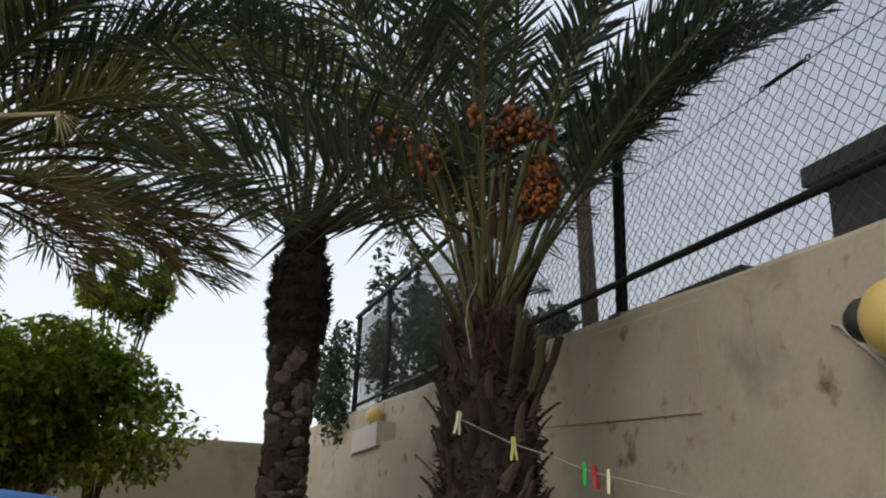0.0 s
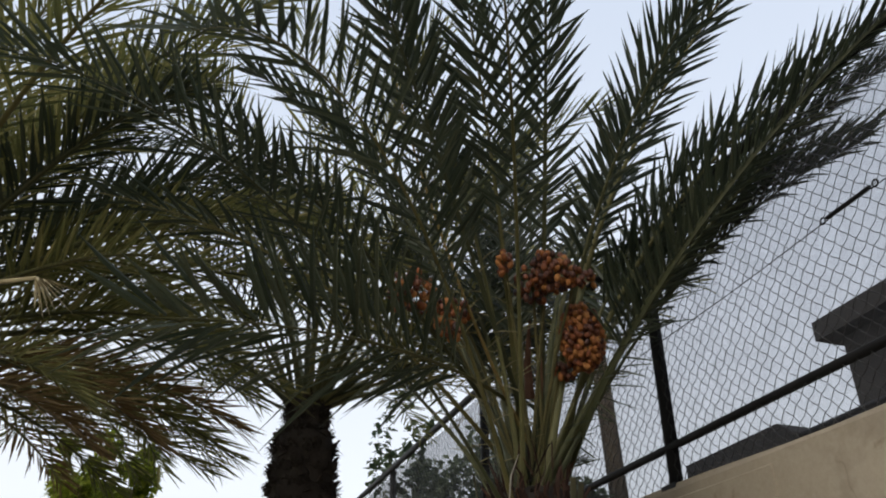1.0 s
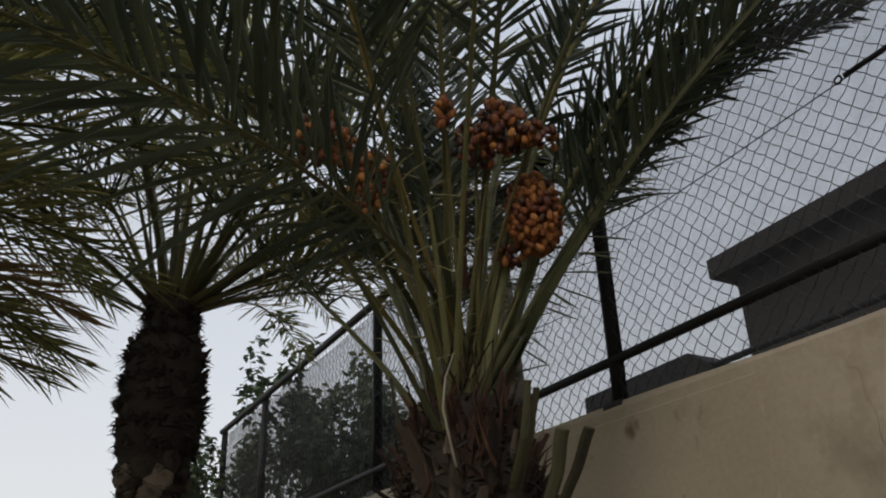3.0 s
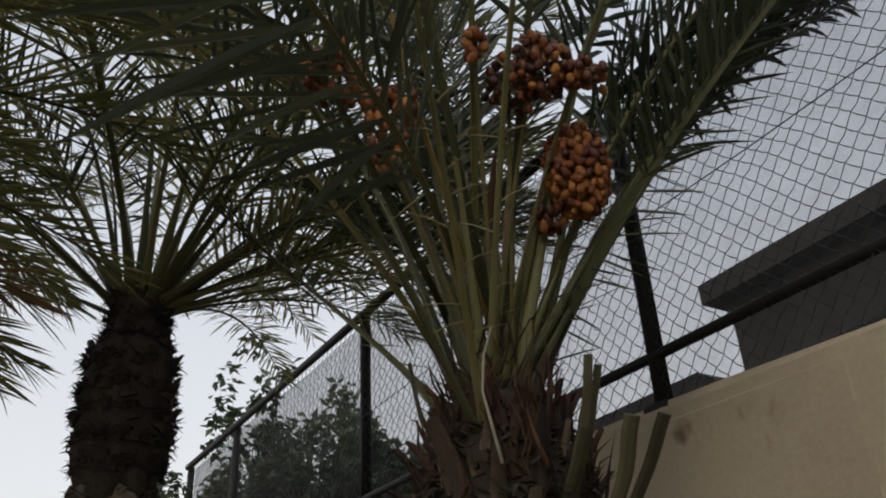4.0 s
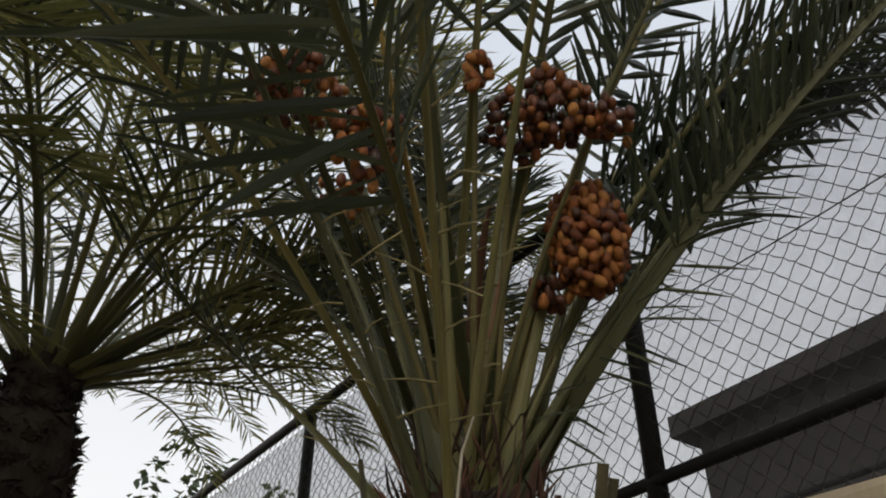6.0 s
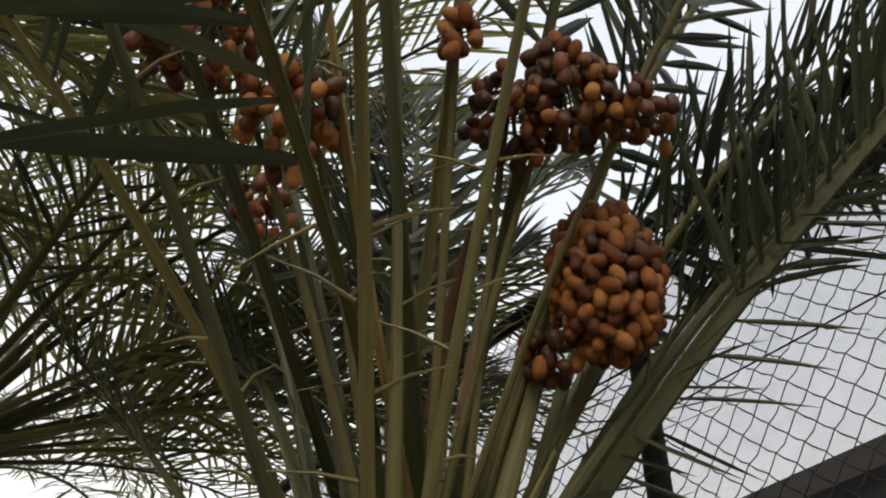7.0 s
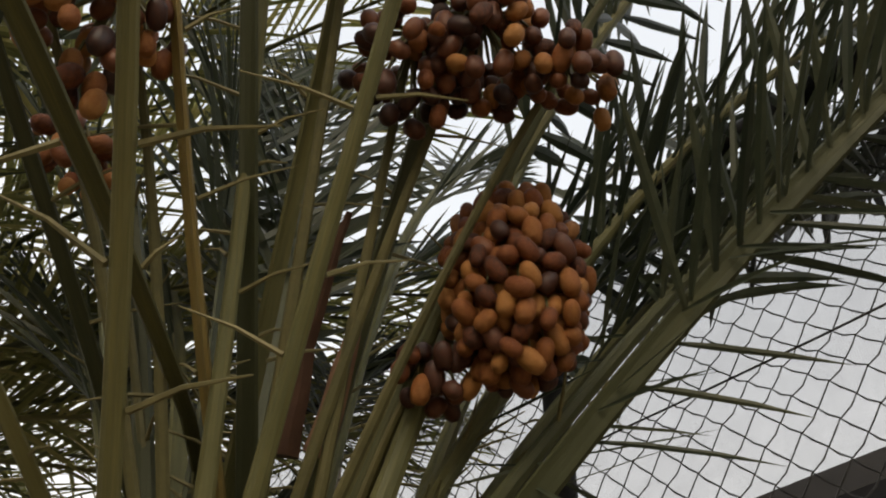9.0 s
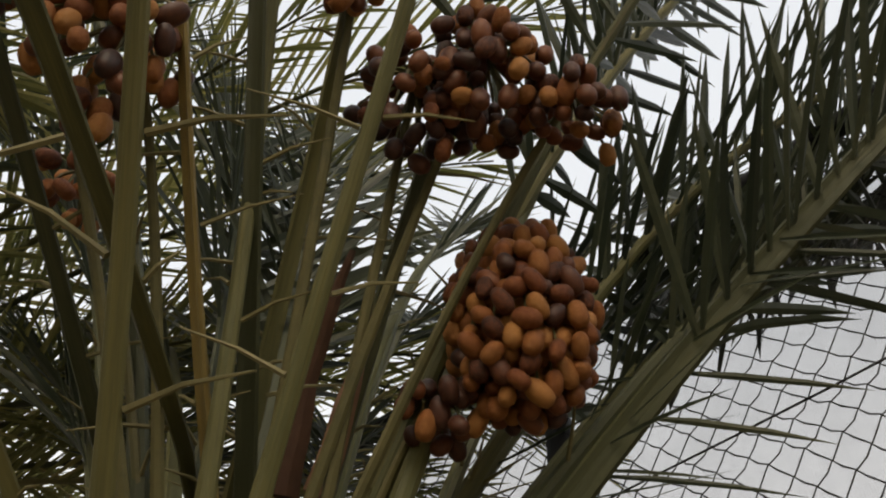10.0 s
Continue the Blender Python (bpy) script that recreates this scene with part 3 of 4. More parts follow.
        g3.tube([p + b * (sgn * 0.008), p + d * (ln * 0.5) + t * 0.003, p + d * ln], [0.0026, 0.0019, 0.0007], 5)
    if g2.v:
        tagged(part("foliage", g2, mat, ob), kind="stuff")
    if thorns:
        tagged(part("thorn_fringe", g3, M_THORN, ob), kind="stuff")
    return ob


def shag(parent, radius, lean, z0, z1, count, seed, size=1.0, mat=None, layers=9):
    """Short torn strips of fibre lying in layers round a stem."""
    g = Geo()
    r = random.Random(seed)
    for i in range(count):
        ang, z = r.uniform(0, 6.283), z0 + (z1 - z0) * (round(r.random() * layers + r.uniform(-0.3, 0.3)) / layers)
        b = Vector((math.cos(ang), math.sin(ang), 0))
        side = Vector((-b.y, b.x, 0))
        p0 = b * (radius(z) - 0.01) + Vector((lean * z, 0, z + r.uniform(-0.02, 0.02)))
        p1 = p0 + b * r.uniform(0.015, 0.04) * size + side * r.uniform(-0.04, 0.04) * size + Vector((0, 0, r.uniform(-0.01, 0.02)))
        p2 = p1 + b * r.uniform(0.0, 0.04) * size + side * r.uniform(-0.04, 0.04) * size + Vector((0, 0, r.uniform(-0.03, 0.02)))
        g.tube([p0, p1, p2], [r.uniform(0.006, 0.016) * size, r.uniform(0.004, 0.01) * size, 0.001], 5, 0.4)
    return tagged(part("fibre", g, mat or M_BARK, parent, "dark torn fibre in layers"), kind="stuff")


def block_mesh(name, mat, width, height, thick, seed):
    """A worn lozenge stub with a rounded face, left where a leaf was cut off."""
    r = random.Random(seed)
    g = Geo()
    rings = []
    for f, o in ((1.0, -0.02), (0.94, thick * 0.55), (0.70, thick * 0.95), (0.3, thick)):
        rings.append([(o + r.uniform(-0.003, 0.003), math.cos(a) * width / 2 * f * (1 + r.uniform(-0.06, 0.06)), math.sin(a) * height / 2 * f * (1 + r.uniform(-0.06, 0.06)))
                      for a in [k * 0.7854 + 0.1 for k in range(8)]])
    g.loft(rings)
    return g.mesh(name, mat)


def date_mesh(mat):
    g = Geo()
    prof = [(0.002, -0.0152), (0.0078, -0.0137), (0.0116, -0.0075), (0.0125, 0.0), (0.0115, 0.007), (0.0082, 0.0122), (0.0045, 0.0146), (0.0015, 0.0152)]
    g.revolve(prof, 10)
    return g.mesh("date", mat, True)


DATE, DATE_DARK = date_mesh(M_DATE), date_mesh(M_DATE_DARK)


def date_bunch(parent, root, centre, size, count, seed, label="", dark=0.15):
    """A hanging bunch: an arching stalk, thin strands, and every date an object of its own."""
    r = random.Random(seed)
    root, centre = Vector(root), Vector(centre)
    g = Geo()
    top = centre + Vector((0, 0, size[2] * 0.75))
    mid = root.lerp(top, 0.6) + Vector((0, 0, 0.10))
    pts = []
    for i in range(13):
        u = i / 12
        pts.append(root * (1 - u) ** 2 + mid * (2 * u * (1 - u)) + top * u * u)
    g.tube(pts, [0.0075 - 0.003 * i / 12 for i in range(13)], 8, 0.7)
    spots = []
    tries = 0
    while len(spots) < count and tries < 20000:
        tries += 1
        d = Vector((r.gauss(0, 1), r.gauss(0, 1), r.gauss(0, 1))).normalized()
        k = r.uniform(0.35, 1.0) ** 0.45
        q = centre + Vector((d.x * size[0] * k, d.y * size[1] * k, d.z * size[2] * k))
        q.z -= 0.02 * r.random()
        if all((q - s).length > 0.0178 for s in spots):
            spots.append(q)
    for i, q in enumerate(spots):
        if i % 2 == 0:
            m = top.lerp(q, 0.55) + Vector((q.x - centre.x, q.y - centre.y, 0)) * 0.25
            g.tube([top, m, q + Vector((0, 0, 0.012))], [0.0028, 0.002, 0.0014], 4)
    ob = part("fruit_stalk", g, M_STRAND, parent, label)
    for q in spots:
        d = new("date", DATE_DARK if r.random() < dark else DATE)
        d.parent = ob
        s = r.uniform(0.72, 0.93)
        d.matrix_local = (Matrix.Translation(q) @ Matrix.Rotation(r.uniform(0, 6.28), 4, "Z") @ Matrix.Rotation(r.uniform(0, 1.1), 4, "X")
                          @ Matrix.Diagonal((s, s, s * r.uniform(1.05, 1.3), 1)))
    return ob


# the fruiting palm beside the wall
palm = thing("date_palm", "fruiting date palm with shaggy trunk beside the wall", "palm tree", (0.775, 2.555, 0), "garden palms")


def palm_radius(z):
    return 0.150 + 0.040 * math.sin(min(z / 2.1, 1) * 2.6) - 0.07 * min(max((z - 2.02) / 0.2, 0), 1)


part("trunk", trunk_geo((0, 0), 2.22, palm_radius, seed=3), M_BARK, palm, "fibrous dark brown trunk", smooth=True)
SHAGGY = [boot_mesh("leaf_base", M_BOOT, 0.13, 0.055, 0.050, 1, 0.019), boot_mesh("leaf_base", M_BOOT, 0.10, 0.060, 0.035, 2, 0.019),
          boot_mesh("leaf_base", M_BOOT, 0.14, 0.050, 0.065, 3, 0.018), boot_mesh("leaf_base", M_BOOT, 0.17, 0.036, 0.080, 4, 0.015)]
RAGGED = [boot_mesh("leaf_base", M_FIBRE, 0.075, 0.040, 0.015, 5, 0.012), boot_mesh("leaf_base", M_FIBRE, 0.10, 0.028, 0.025, 6, 0.012),
          boot_mesh("leaf_base", M_BOOT, 0.06, 0.036, 0.02, 7, 0.012)]
boots(palm, SHAGGY, (0, 0), 0.5, 1.96, palm_radius, 230, 5)
shag(palm, palm_radius, 0.0, 0.9, 2.18, 2400, 62, 0.85, layers=60)
boots(palm, RAGGED, (0, 0), 1.96, 2.17, palm_radius, 85, 6)

# fronds: azimuth, elevation, length, bend, swing, where it leaves the crown, and what differs
HERO = [
    (184.5, 35.9, 2.2, 1.5, -21.9, 0.148, 0.051, 2.283, dict(bare=0.27, leaf=0.29, pairs=118, width=0.0115, thorns=0, root=(0.07, 0.02, 2.12),
         spears=((0.25, 0.95, 10, 0.16, 0.0065, (-1, 1), (-95, -40)), (0.55, 0.9, 2, 0.24, 0.007, (1,), (-90, -60))))),
    (132.5, 57.2, 2.1, 10.3, 1.1, 0.011, -0.031, 2.206, dict(bare=0.34, leaf=0.28, pairs=104, width=0.014, thorns=2)),
    (177.4, 66.5, 2.0, 19.0, -2.8, 0.058, 0.029, 2.288, dict(bare=0.46, leaf=0.26, pairs=54, width=0.015, thorns=3, thick=0.7)),
    (194.9, 62.5, 2.0, 14.3, 5.0, 0.065, 0.070, 2.366, dict(bare=0.42, leaf=0.24, pairs=44, thick=0.8, root=(0.05, 0.02, 2.10))),
    (206.9, 57.6, 1.9, 13.4, 3.3, -0.010, 0.068, 2.363, dict(bare=0.44, leaf=0.24, pairs=44, thick=0.75, root=(0.01, 0.03, 2.12))),
    (227.6, 49.7, 2.0, 9.6, -4.3, 0.017, 0.019, 2.400, dict(bare=0.42, leaf=0.26, pairs=46, thick=0.75, root=(0.06, 0.06, 2.10))),
    (235.1, 43.0, 1.9, -10.5, -4.9, 0.021, 0.028, 2.372, dict(bare=0.40, stalk=M_STALK_GOLD, thick=0.6, single=True, leaf=0.30, pairs=36, width=0.022, root=(0.05, 0.07, 2.10))),
    (232.4, 25.7, 1.9, 10.6, -1.5, 0.073, 0.266, 2.460, dict(bare=0.46, leaf=0.26, pairs=30, width=0.017, thick=0.7, root=(0.0, 0.09, 2.09))),
    (241.8, 33.4, 1.9, 16.3, 5.5, 0.044, 0.275, 2.369, dict(bare=0.42, leaf=0.26, pairs=32, width=0.017, thick=0.65, root=(-0.02, 0.10, 2.08))),
    (7.3, 41.1, 1.8, -3.4, -28.2, -0.100, 0.091, 2.191, dict(bare=0.48, leaf=0.24, pairs=40, width=0.014, thick=0.8)),
    (217.9, -10.0, 1.95, 4.5, 5.0, -0.100, 0.002, 2.564, dict(bare=0.32, single=True, leaf=0.40, pairs=44, width=0.022, thick=0.55, twist=-44, fan=0.9, spread=1.1, thorns=4, root=(0.0, 0.04, 2.10))),
    (220.6, 50.5, 2.5, 25.3, -2.1, -0.063, -0.033, 1.999, dict(bare=0.40, leaf=0.30, pairs=46, width=0.015, thick=0.45)),
    (246.2, 47.7, 2.5, 20.6, -9.8, -0.042, -0.048, 1.992, dict(bare=0.40, leaf=0.30, pairs=46, width=0.015, thick=0.5)),
    (200.7, 62.1, 2.4, 27.8, 3.1, -0.054, -0.022, 2.122, dict(bare=0.44, leaf=0.28, pairs=54, width=0.016, thick=0.5)),
    (136.0, 76.3, 2.5, 7.0, -10.5, 0.024, -0.081, 2.297, dict(bare=0.40, leaf=0.28, pairs=66, width=0.017, thick=0.8, root=(0.02, -0.05, 2.12))),
    (221.3, 70.1, 2.5, 16.2, 3.1, -0.048, -0.014, 2.205, dict(bare=0.48, leaf=0.25, pairs=56, width=0.015, thick=0.5)),
    (105.4, 65.9, 2.0, 14.5, 0.4, -0.011, -0.069, 2.213, dict(bare=0.38, thick=0.8, leaf=0.30, spears=((0.15, 0.7, 7, 0.18, 0.006, (1,), (-75, -20)),))),
    (118.0, 62.0, 2.1, 14.0, 0.0, 0.04, -0.02, 2.22, dict(bare=0.30, leaf=0.32, pairs=72)),
    (138.0, 67.0, 2.2, 15.0, -3.0, 0.05, 0.0, 2.24, dict(bare=0.32, leaf=0.32, pairs=72)),
    (150.0, 74.0, 2.3, 13.0, 2.0, 0.03, 0.03, 2.24, dict(bare=0.36, leaf=0.30, pairs=66)),
    (112.0, 60.0, 2.0, 13.0, 3.0, 0.03, -0.075, 2.21, dict(bare=0.38, thick=0.8, leaf=0.30, spears=((0.15, 0.7, 6, 0.18, 0.006, (1,), (-75, -20)),))),
    (20.0, 76.0, 2.1, 14.0, 0.0, 0.03, 0.09, 2.23, dict(bare=0.36, leaf=0.30, pairs=70)),
    (335.0, 74.0, 2.2, 14.0, 0.0, -0.05, 0.09, 2.23, dict(bare=0.36, leaf=0.30, pairs=64)),
    (28.0, 50.0, 2.0, 14.0, 4.0, 0.05, 0.10, 2.21, dict(bare=0.36, leaf=0.32)),
    (40.0, 64.0, 2.2, 14.0, -4.0, 0.06, 0.08, 2.22, dict(bare=0.36, leaf=0.32)),
    (12.0, 60.0, 2.1, 15.0, 0.0, 0.02, 0.11, 2.22, dict(bare=0.36, leaf=0.32)),
    (50.0, 74.0, 2.2, 13.0, 0.0, 0.06, 0.06, 2.23, dict(bare=0.52, leaf=0.26, pairs=46)),
    (5.0, 70.0, 2.1, 14.0, 0.0, 0.0, 0.09, 2.22, dict(bare=0.34, leaf=0.32, pairs=72)),
    (357.0, 62.0, 2.0, 14.0, 0.0, -0.02, 0.10, 2.21, dict(bare=0.36, leaf=0.32, pairs=66)),
    (82.0, 70.0, 2.1, 14.0, 5.0, 0.09, 0.0, 2.21, dict(bare=0.36, leaf=0.32)),
    (100.0, 76.0, 2.2, 14.0, 0.0, 0.08, -0.03, 2.22, dict(bare=0.36, leaf=0.32)),
    (280.0, 76.0, 2.2, 14.0, 0.0, -0.06, 0.0, 2.23, dict(bare=0.40, leaf=0.28)),
    (350.0, 84.0, 2.1, 8.0, 0.0, -0.02, 0.08, 2.22, dict(bare=0.34, leaf=0.34, pairs=76, thick=0.7)),
    (28.0, 85.0, 2.0, 8.0, 0.0, 0.02, 0.09, 2.22, dict(bare=0.34, leaf=0.34, pairs=76, thick=0.7)),
    (65.0, 83.0, 2.1, 16.0, 0.0, 0.05, 0.02, 2.24, dict(bare=0.50, leaf=0.26, pairs=52)),
    (42.0, 50.0, 0.66, 95.0, 0.0, 0.13, 0.12, 2.20, dict(bare=0.45, leaf=0.13, pairs=26, width=0.010, thick=0.5, thorns=0)),
]
for i, (az, el, ln, bd, sw, ox, oy, oz, more) in enumerate(HERO):
    frond(palm, (ox, oy, oz), az, el, ln, bd, sw, seed=i + 1, **more)

# dry sheaths and cut stalks between the fronds
for pts, w, m in (([(0.013, -0.059, 2.552), (0.004, -0.099, 2.637), (-0.006, -0.137, 2.736)], [0.016, 0.013, 0.003], M_STALK_DRY),
                  ([(-0.0, -0.018, 2.564), (-0.018, -0.053, 2.683), (-0.039, -0.131, 2.83)], [0.020, 0.014, 0.004], M_SHEATH),
                  ([(-0.13, 0.02, 2.02), (-0.19, 0.045, 2.16), (-0.21, 0.053, 2.283)], [0.014, 0.010, 0.009], M_BOOT_GREEN),
                  ([(0.01, -0.20, 1.95), (-0.015, -0.30, 2.05), (-0.033, -0.363, 2.175)], [0.012, 0.0105, 0.010], M_BOOT_GREEN),
                  ([(0.03, -0.19, 1.95), (0.015, -0.28, 2.05), (0.000, -0.350, 2.165)], [0.011, 0.010, 0.009], M_BOOT_GREEN),
                  ([(0.07, -0.24, 1.88), (0.075, -0.30, 1.97), (0.06, -0.36, 2.065)], [0.018, 0.020, 0.021], M_BOOT_GREEN),
                  ([(0.10, -0.25, 1.88), (0.115, -0.32, 1.97), (0.12, -0.39, 2.065)], [0.016, 0.018, 0.019], M_BOOT_GREEN)):
    g = Geo()
    path = [Vector(pts[0]).lerp(Vector(pts[1]), k / 4) if k < 4 else Vector(pts[1]).lerp(Vector(pts[2]), (k - 4) / 4) for k in range(9)]
    g.tube([p_ + Vector((0.004 * noise.noise(p_ * 17), 0.004 * noise.noise(p_ * 13), 0)) for p_ in path],
           [w[0] + (w[1] - w[0]) * k / 4 if k < 4 else w[1] + (w[2] - w[1]) * (k - 4) / 4 for k in range(9)], 7, 0.5)
    part("cut_stalk", g, m, palm)

g = Geo()
r = random.Random(71)
for i in range(200):                            # ragged brown fibre round the crown's base
    ang, z = r.uniform(0, 6.283), r.uniform(1.92, 2.28)
    rad = palm_radius(z) + r.uniform(0.0, 0.03)
    b = Vector((math.cos(ang), math.sin(ang), 0))
    side = Vector((-b.y, b.x, 0))
    p0 = b * rad + Vector((0, 0, z))
    p1 = p0 + b * r.uniform(0.0, 0.03) + side * r.uniform(-0.05, 0.05) + Vector((0, 0, r.uniform(0.03, 0.09)))
    p2 = p1 + b * r.uniform(0.0, 0.04) + side * r.uniform(-0.03, 0.03) + Vector((0, 0, r.uniform(0.0, 0.07)))
    g.tube([p0, p1, p2], [r.uniform(0.002, 0.008), r.uniform(0.002, 0.005), 0.0008], 4, 0.35)
tagged(part("fibre", g, M_FIBRE, palm, "reddish brown fibre"), kind="stuff")
g = Geo()
g.tube([(-0.17, -0.23, 1.98), (-0.19, -0.21, 2.13), (-0.18, -0.21, 2.21), (-0.14, -0.19, 2.29)], [0.0036, 0.003, 0.0025, 0.0015], 6)
part("stem", g, M_CORD, palm, "thin pale dry stem", smooth=True)

date_bunch(palm, (0.05, 0.0, 2.28), (0.108, -0.255, 2.738), (0.078, 0.080, 0.124), 330, 11)
date_bunch(palm, (0.0, 0.0, 2.33), (-0.05, -0.36, 2.925), (0.085, 0.07, 0.075), 80, 12, dark=0.45)
date_bunch(palm, (0.02, 0.0, 2.33), (0.025, -0.42, 2.878), (0.070, 0.05, 0.035), 26, 19, dark=0.6)
date_bunch(palm, (-0.05, 0.0, 2.28), (-0.375, -0.20, 2.775), (0.07, 0.065, 0.08), 52, 13, dark=0.3)
date_bunch(palm, (-0.05, 0.0, 2.28), (-0.52, -0.185, 2.85), (0.09, 0.08, 0.075), 70, 14, dark=0.3)
date_bunch(palm, (0.0, 0.0, 2.28), (-0.225, -0.336, 2.95), (0.026, 0.03, 0.040), 16, 15)
date_bunch(palm, (0.05, 0.0, 2.28), (-0.10, -0.30, 2.90), (0.085, 0.07, 0.07), 46, 16, dark=0.85)
date_bunch(palm, (0.05, 0.0, 2.28), (0.07, -0.17, 2.635), (0.045, 0.05, 0.032), 16, 17, dark=0.75)
date_bunch(palm, (-0.05, 0.0, 2.28), (-0.315, 0.015, 2.83), (0.05, 0.04, 0.045), 18, 18)


# taller palm farther in
def palm_two_radius(z):
    """Even stem, a swollen collar under the crown, a narrower neck."""
    bulge = min(max((z - 2.22) / 0.36, 0), 1) - min(max((z - 2.80) / 0.10, 0), 1)
    return 0.110 + 0.054 * bulge * bulge * (3 - 2 * bulge) + 0.006 * min(max((z - 2.84) / 0.2, 0), 1) + 0.008 * math.sin(z * 6)


palm_two = thing("date_palm", "tall date palm with knobbly grey-brown trunk", "palm tree", (0.235, 4.12, 0), "garden palms")
part("trunk", trunk_geo((0, 0), 3.06, palm_two_radius, seed=9), M_BARK, palm_two, smooth=True)
KNOBS = [block_mesh("leaf_base", M_BLOCK, 0.115, 0.085, 0.020, 11), block_mesh("leaf_base", M_BLOCK, 0.10, 0.075, 0.027, 12),
         block_mesh("leaf_base", M_BLOCK, 0.125, 0.072, 0.018, 13), block_mesh("leaf_base", M_BLOCK, 0.09, 0.09, 0.023, 14)]
LAYERS = [boot_mesh("leaf_base", M_BARK, 0.03, 0.09, 0.012, 15, 0.027), boot_mesh("leaf_base", M_BARK, 0.025, 0.07, 0.015, 16, 0.027),
          boot_mesh("leaf_base", M_BARK, 0.035, 0.055, 0.02, 17, 0.02)]
boots(palm_two, KNOBS, (0, 0), 0.9, 2.34, palm_two_radius, 190, 8)
boots(palm_two, LAYERS, (0, 0), 2.32, 3.03, palm_two_radius, 120, 9)
shag(palm_two, palm_two_radius, 0.0, 2.2, 3.05, 1700, 61, 0.75)
shag(palm_two, palm_two_radius, 0.0, 0.9, 2.28, 1300, 63, 0.58, M_BOOT, 50)
for i in range(32):
    az = i * 137.5 + 10
    u = i / 31
    frond(palm_two, (0.09 * math.sin(radians(az)), 0.09 * math.cos(radians(az)), 3.09 - 0.09 * u), az, 86 - 56 * u, 2.1 + 0.22 * math.sin(i * 2.1), 13 + 7 * u, 0,
          mat=M_LEAF_SUNLIT if i % 5 else M_LEAF, seed=100 + i, pairs=48, leaf=0.32, width=0.0135, bare=0.22, thick=0.7, thorns=0)

for k, (az, el, ln, bd) in enumerate(((62, 42, 2.0, 22), (84, 34, 1.9, 21), (104, 46, 2.1, 23), (126, 38, 1.9, 22), (148, 44, 1.9, 22), (75, 55, 2.1, 22), (45, 40, 1.8, 21), (55, 52, 1.9, 23), (68, 30, 1.65, 19), (110, 30, 1.7, 20), (35, 48, 1.9, 22), (165, 36, 1.7, 19), (122, 24, 1.7, 15), (136, 28, 1.8, 16), (100, 22, 1.65, 15), (150, 16, 1.4, 14), (127, 16, 1.5, 14))):
    frond(palm_two, (0.09 * math.sin(radians(az)), 0.09 * math.cos(radians(az)), 3.02), az, el, ln, bd, 0, mat=M_LEAF_SUNLIT, seed=170 + k, pairs=46, leaf=0.32, width=0.0135, bare=0.22, thick=0.7, thorns=0)

palm_three = thing("date_palm", "date palm beside the shrub, drooping fronds coloured olive as if sunlit", "palm tree", (-1.68, 3.49, 0), "garden palms")
part("trunk", trunk_geo((0, 0), 2.92, palm_two_radius, seed=19), M_BARK, palm_three, smooth=True)
boots(palm_three, KNOBS, (0, 0), 0.9, 2.82, palm_two_radius, 170, 18)
for i in range(47):
    az = (i * 137.5 + 40) % 360
    u = i / 46
    el = 86 - 76 * u
    if 45 < az < 200:                           # the side towards the open garden has lost its lowest leaves
        el = max(el, 40)
    frond(palm_three, (0.1 * math.sin(radians(az)), 0.1 * math.cos(radians(az)), 2.92 - 0.13 * u), az, el, 2.0 + 0.25 * math.sin(i * 1.7), 14 + 8 * u, 0,
          mat=M_LEAF_SUNLIT if i % 4 else M_LEAF, seed=200 + i, pairs=60, leaf=0.36, width=0.019, bare=0.25, thorns=0)
for k, (az, el, ln, bd) in enumerate(((40, 14, 1.9, 15), (52, 26, 2.0, 19), (28, 8, 1.7, 14), (70, 34, 1.8, 16), (100, 44, 2.2, 15), (85, 52, 2.3, 14), (60, 18, 1.9, 20), (76, 8, 1.7, 17), (95, 6, 1.6, 18), (46, 2, 1.5, 16), (112, 16, 1.6, 20), (88, 22, 1.9, 20),
                                     (130, 20, 1.7, 20), (118, 34, 2.0, 18), (66, 30, 2.0, 20), (140, 40, 2.1, 18),
                                     (100, 0, 1.3, 28), (70, 0, 1.6, 11), (125, -5, 1.2, 26), (108, -14, 1.1, 22))):
    frond(palm_three, (0.1 * math.sin(radians(az)), 0.1 * math.cos(radians(az)), 2.83), az, el, ln * 0.9, bd * 1.2, 0, mat=M_LEAF_DRY if k in (2, 8, 16, 19) else M_LEAF_SUNLIT, seed=270 + k, pairs=54, leaf=0.30, width=0.014, thorns=0)
g = Geo()
r = random.Random(72)
for i in range(16):                             # torn, sun-bleached flower sheath
    d = heading(120 + r.uniform(-50, 50), r.uniform(-75, 0))
    c = Vector((0.67, -0.71, 2.89))
    g.tube([c, c + d * 0.06, c + d * r.uniform(0.10, 0.17) + Vector((0, 0, -0.02))], [0.004, 0.007, 0.001], 4, 0.3)
g.tube([(0.08, -0.05, 2.78), (0.4, -0.40, 2.97), (0.67, -0.71, 2.89)], [0.016, 0.012, 0.007], 6)
part("spathe", g, M_PALE_DRY, palm_three, "torn bleached flower sheath")


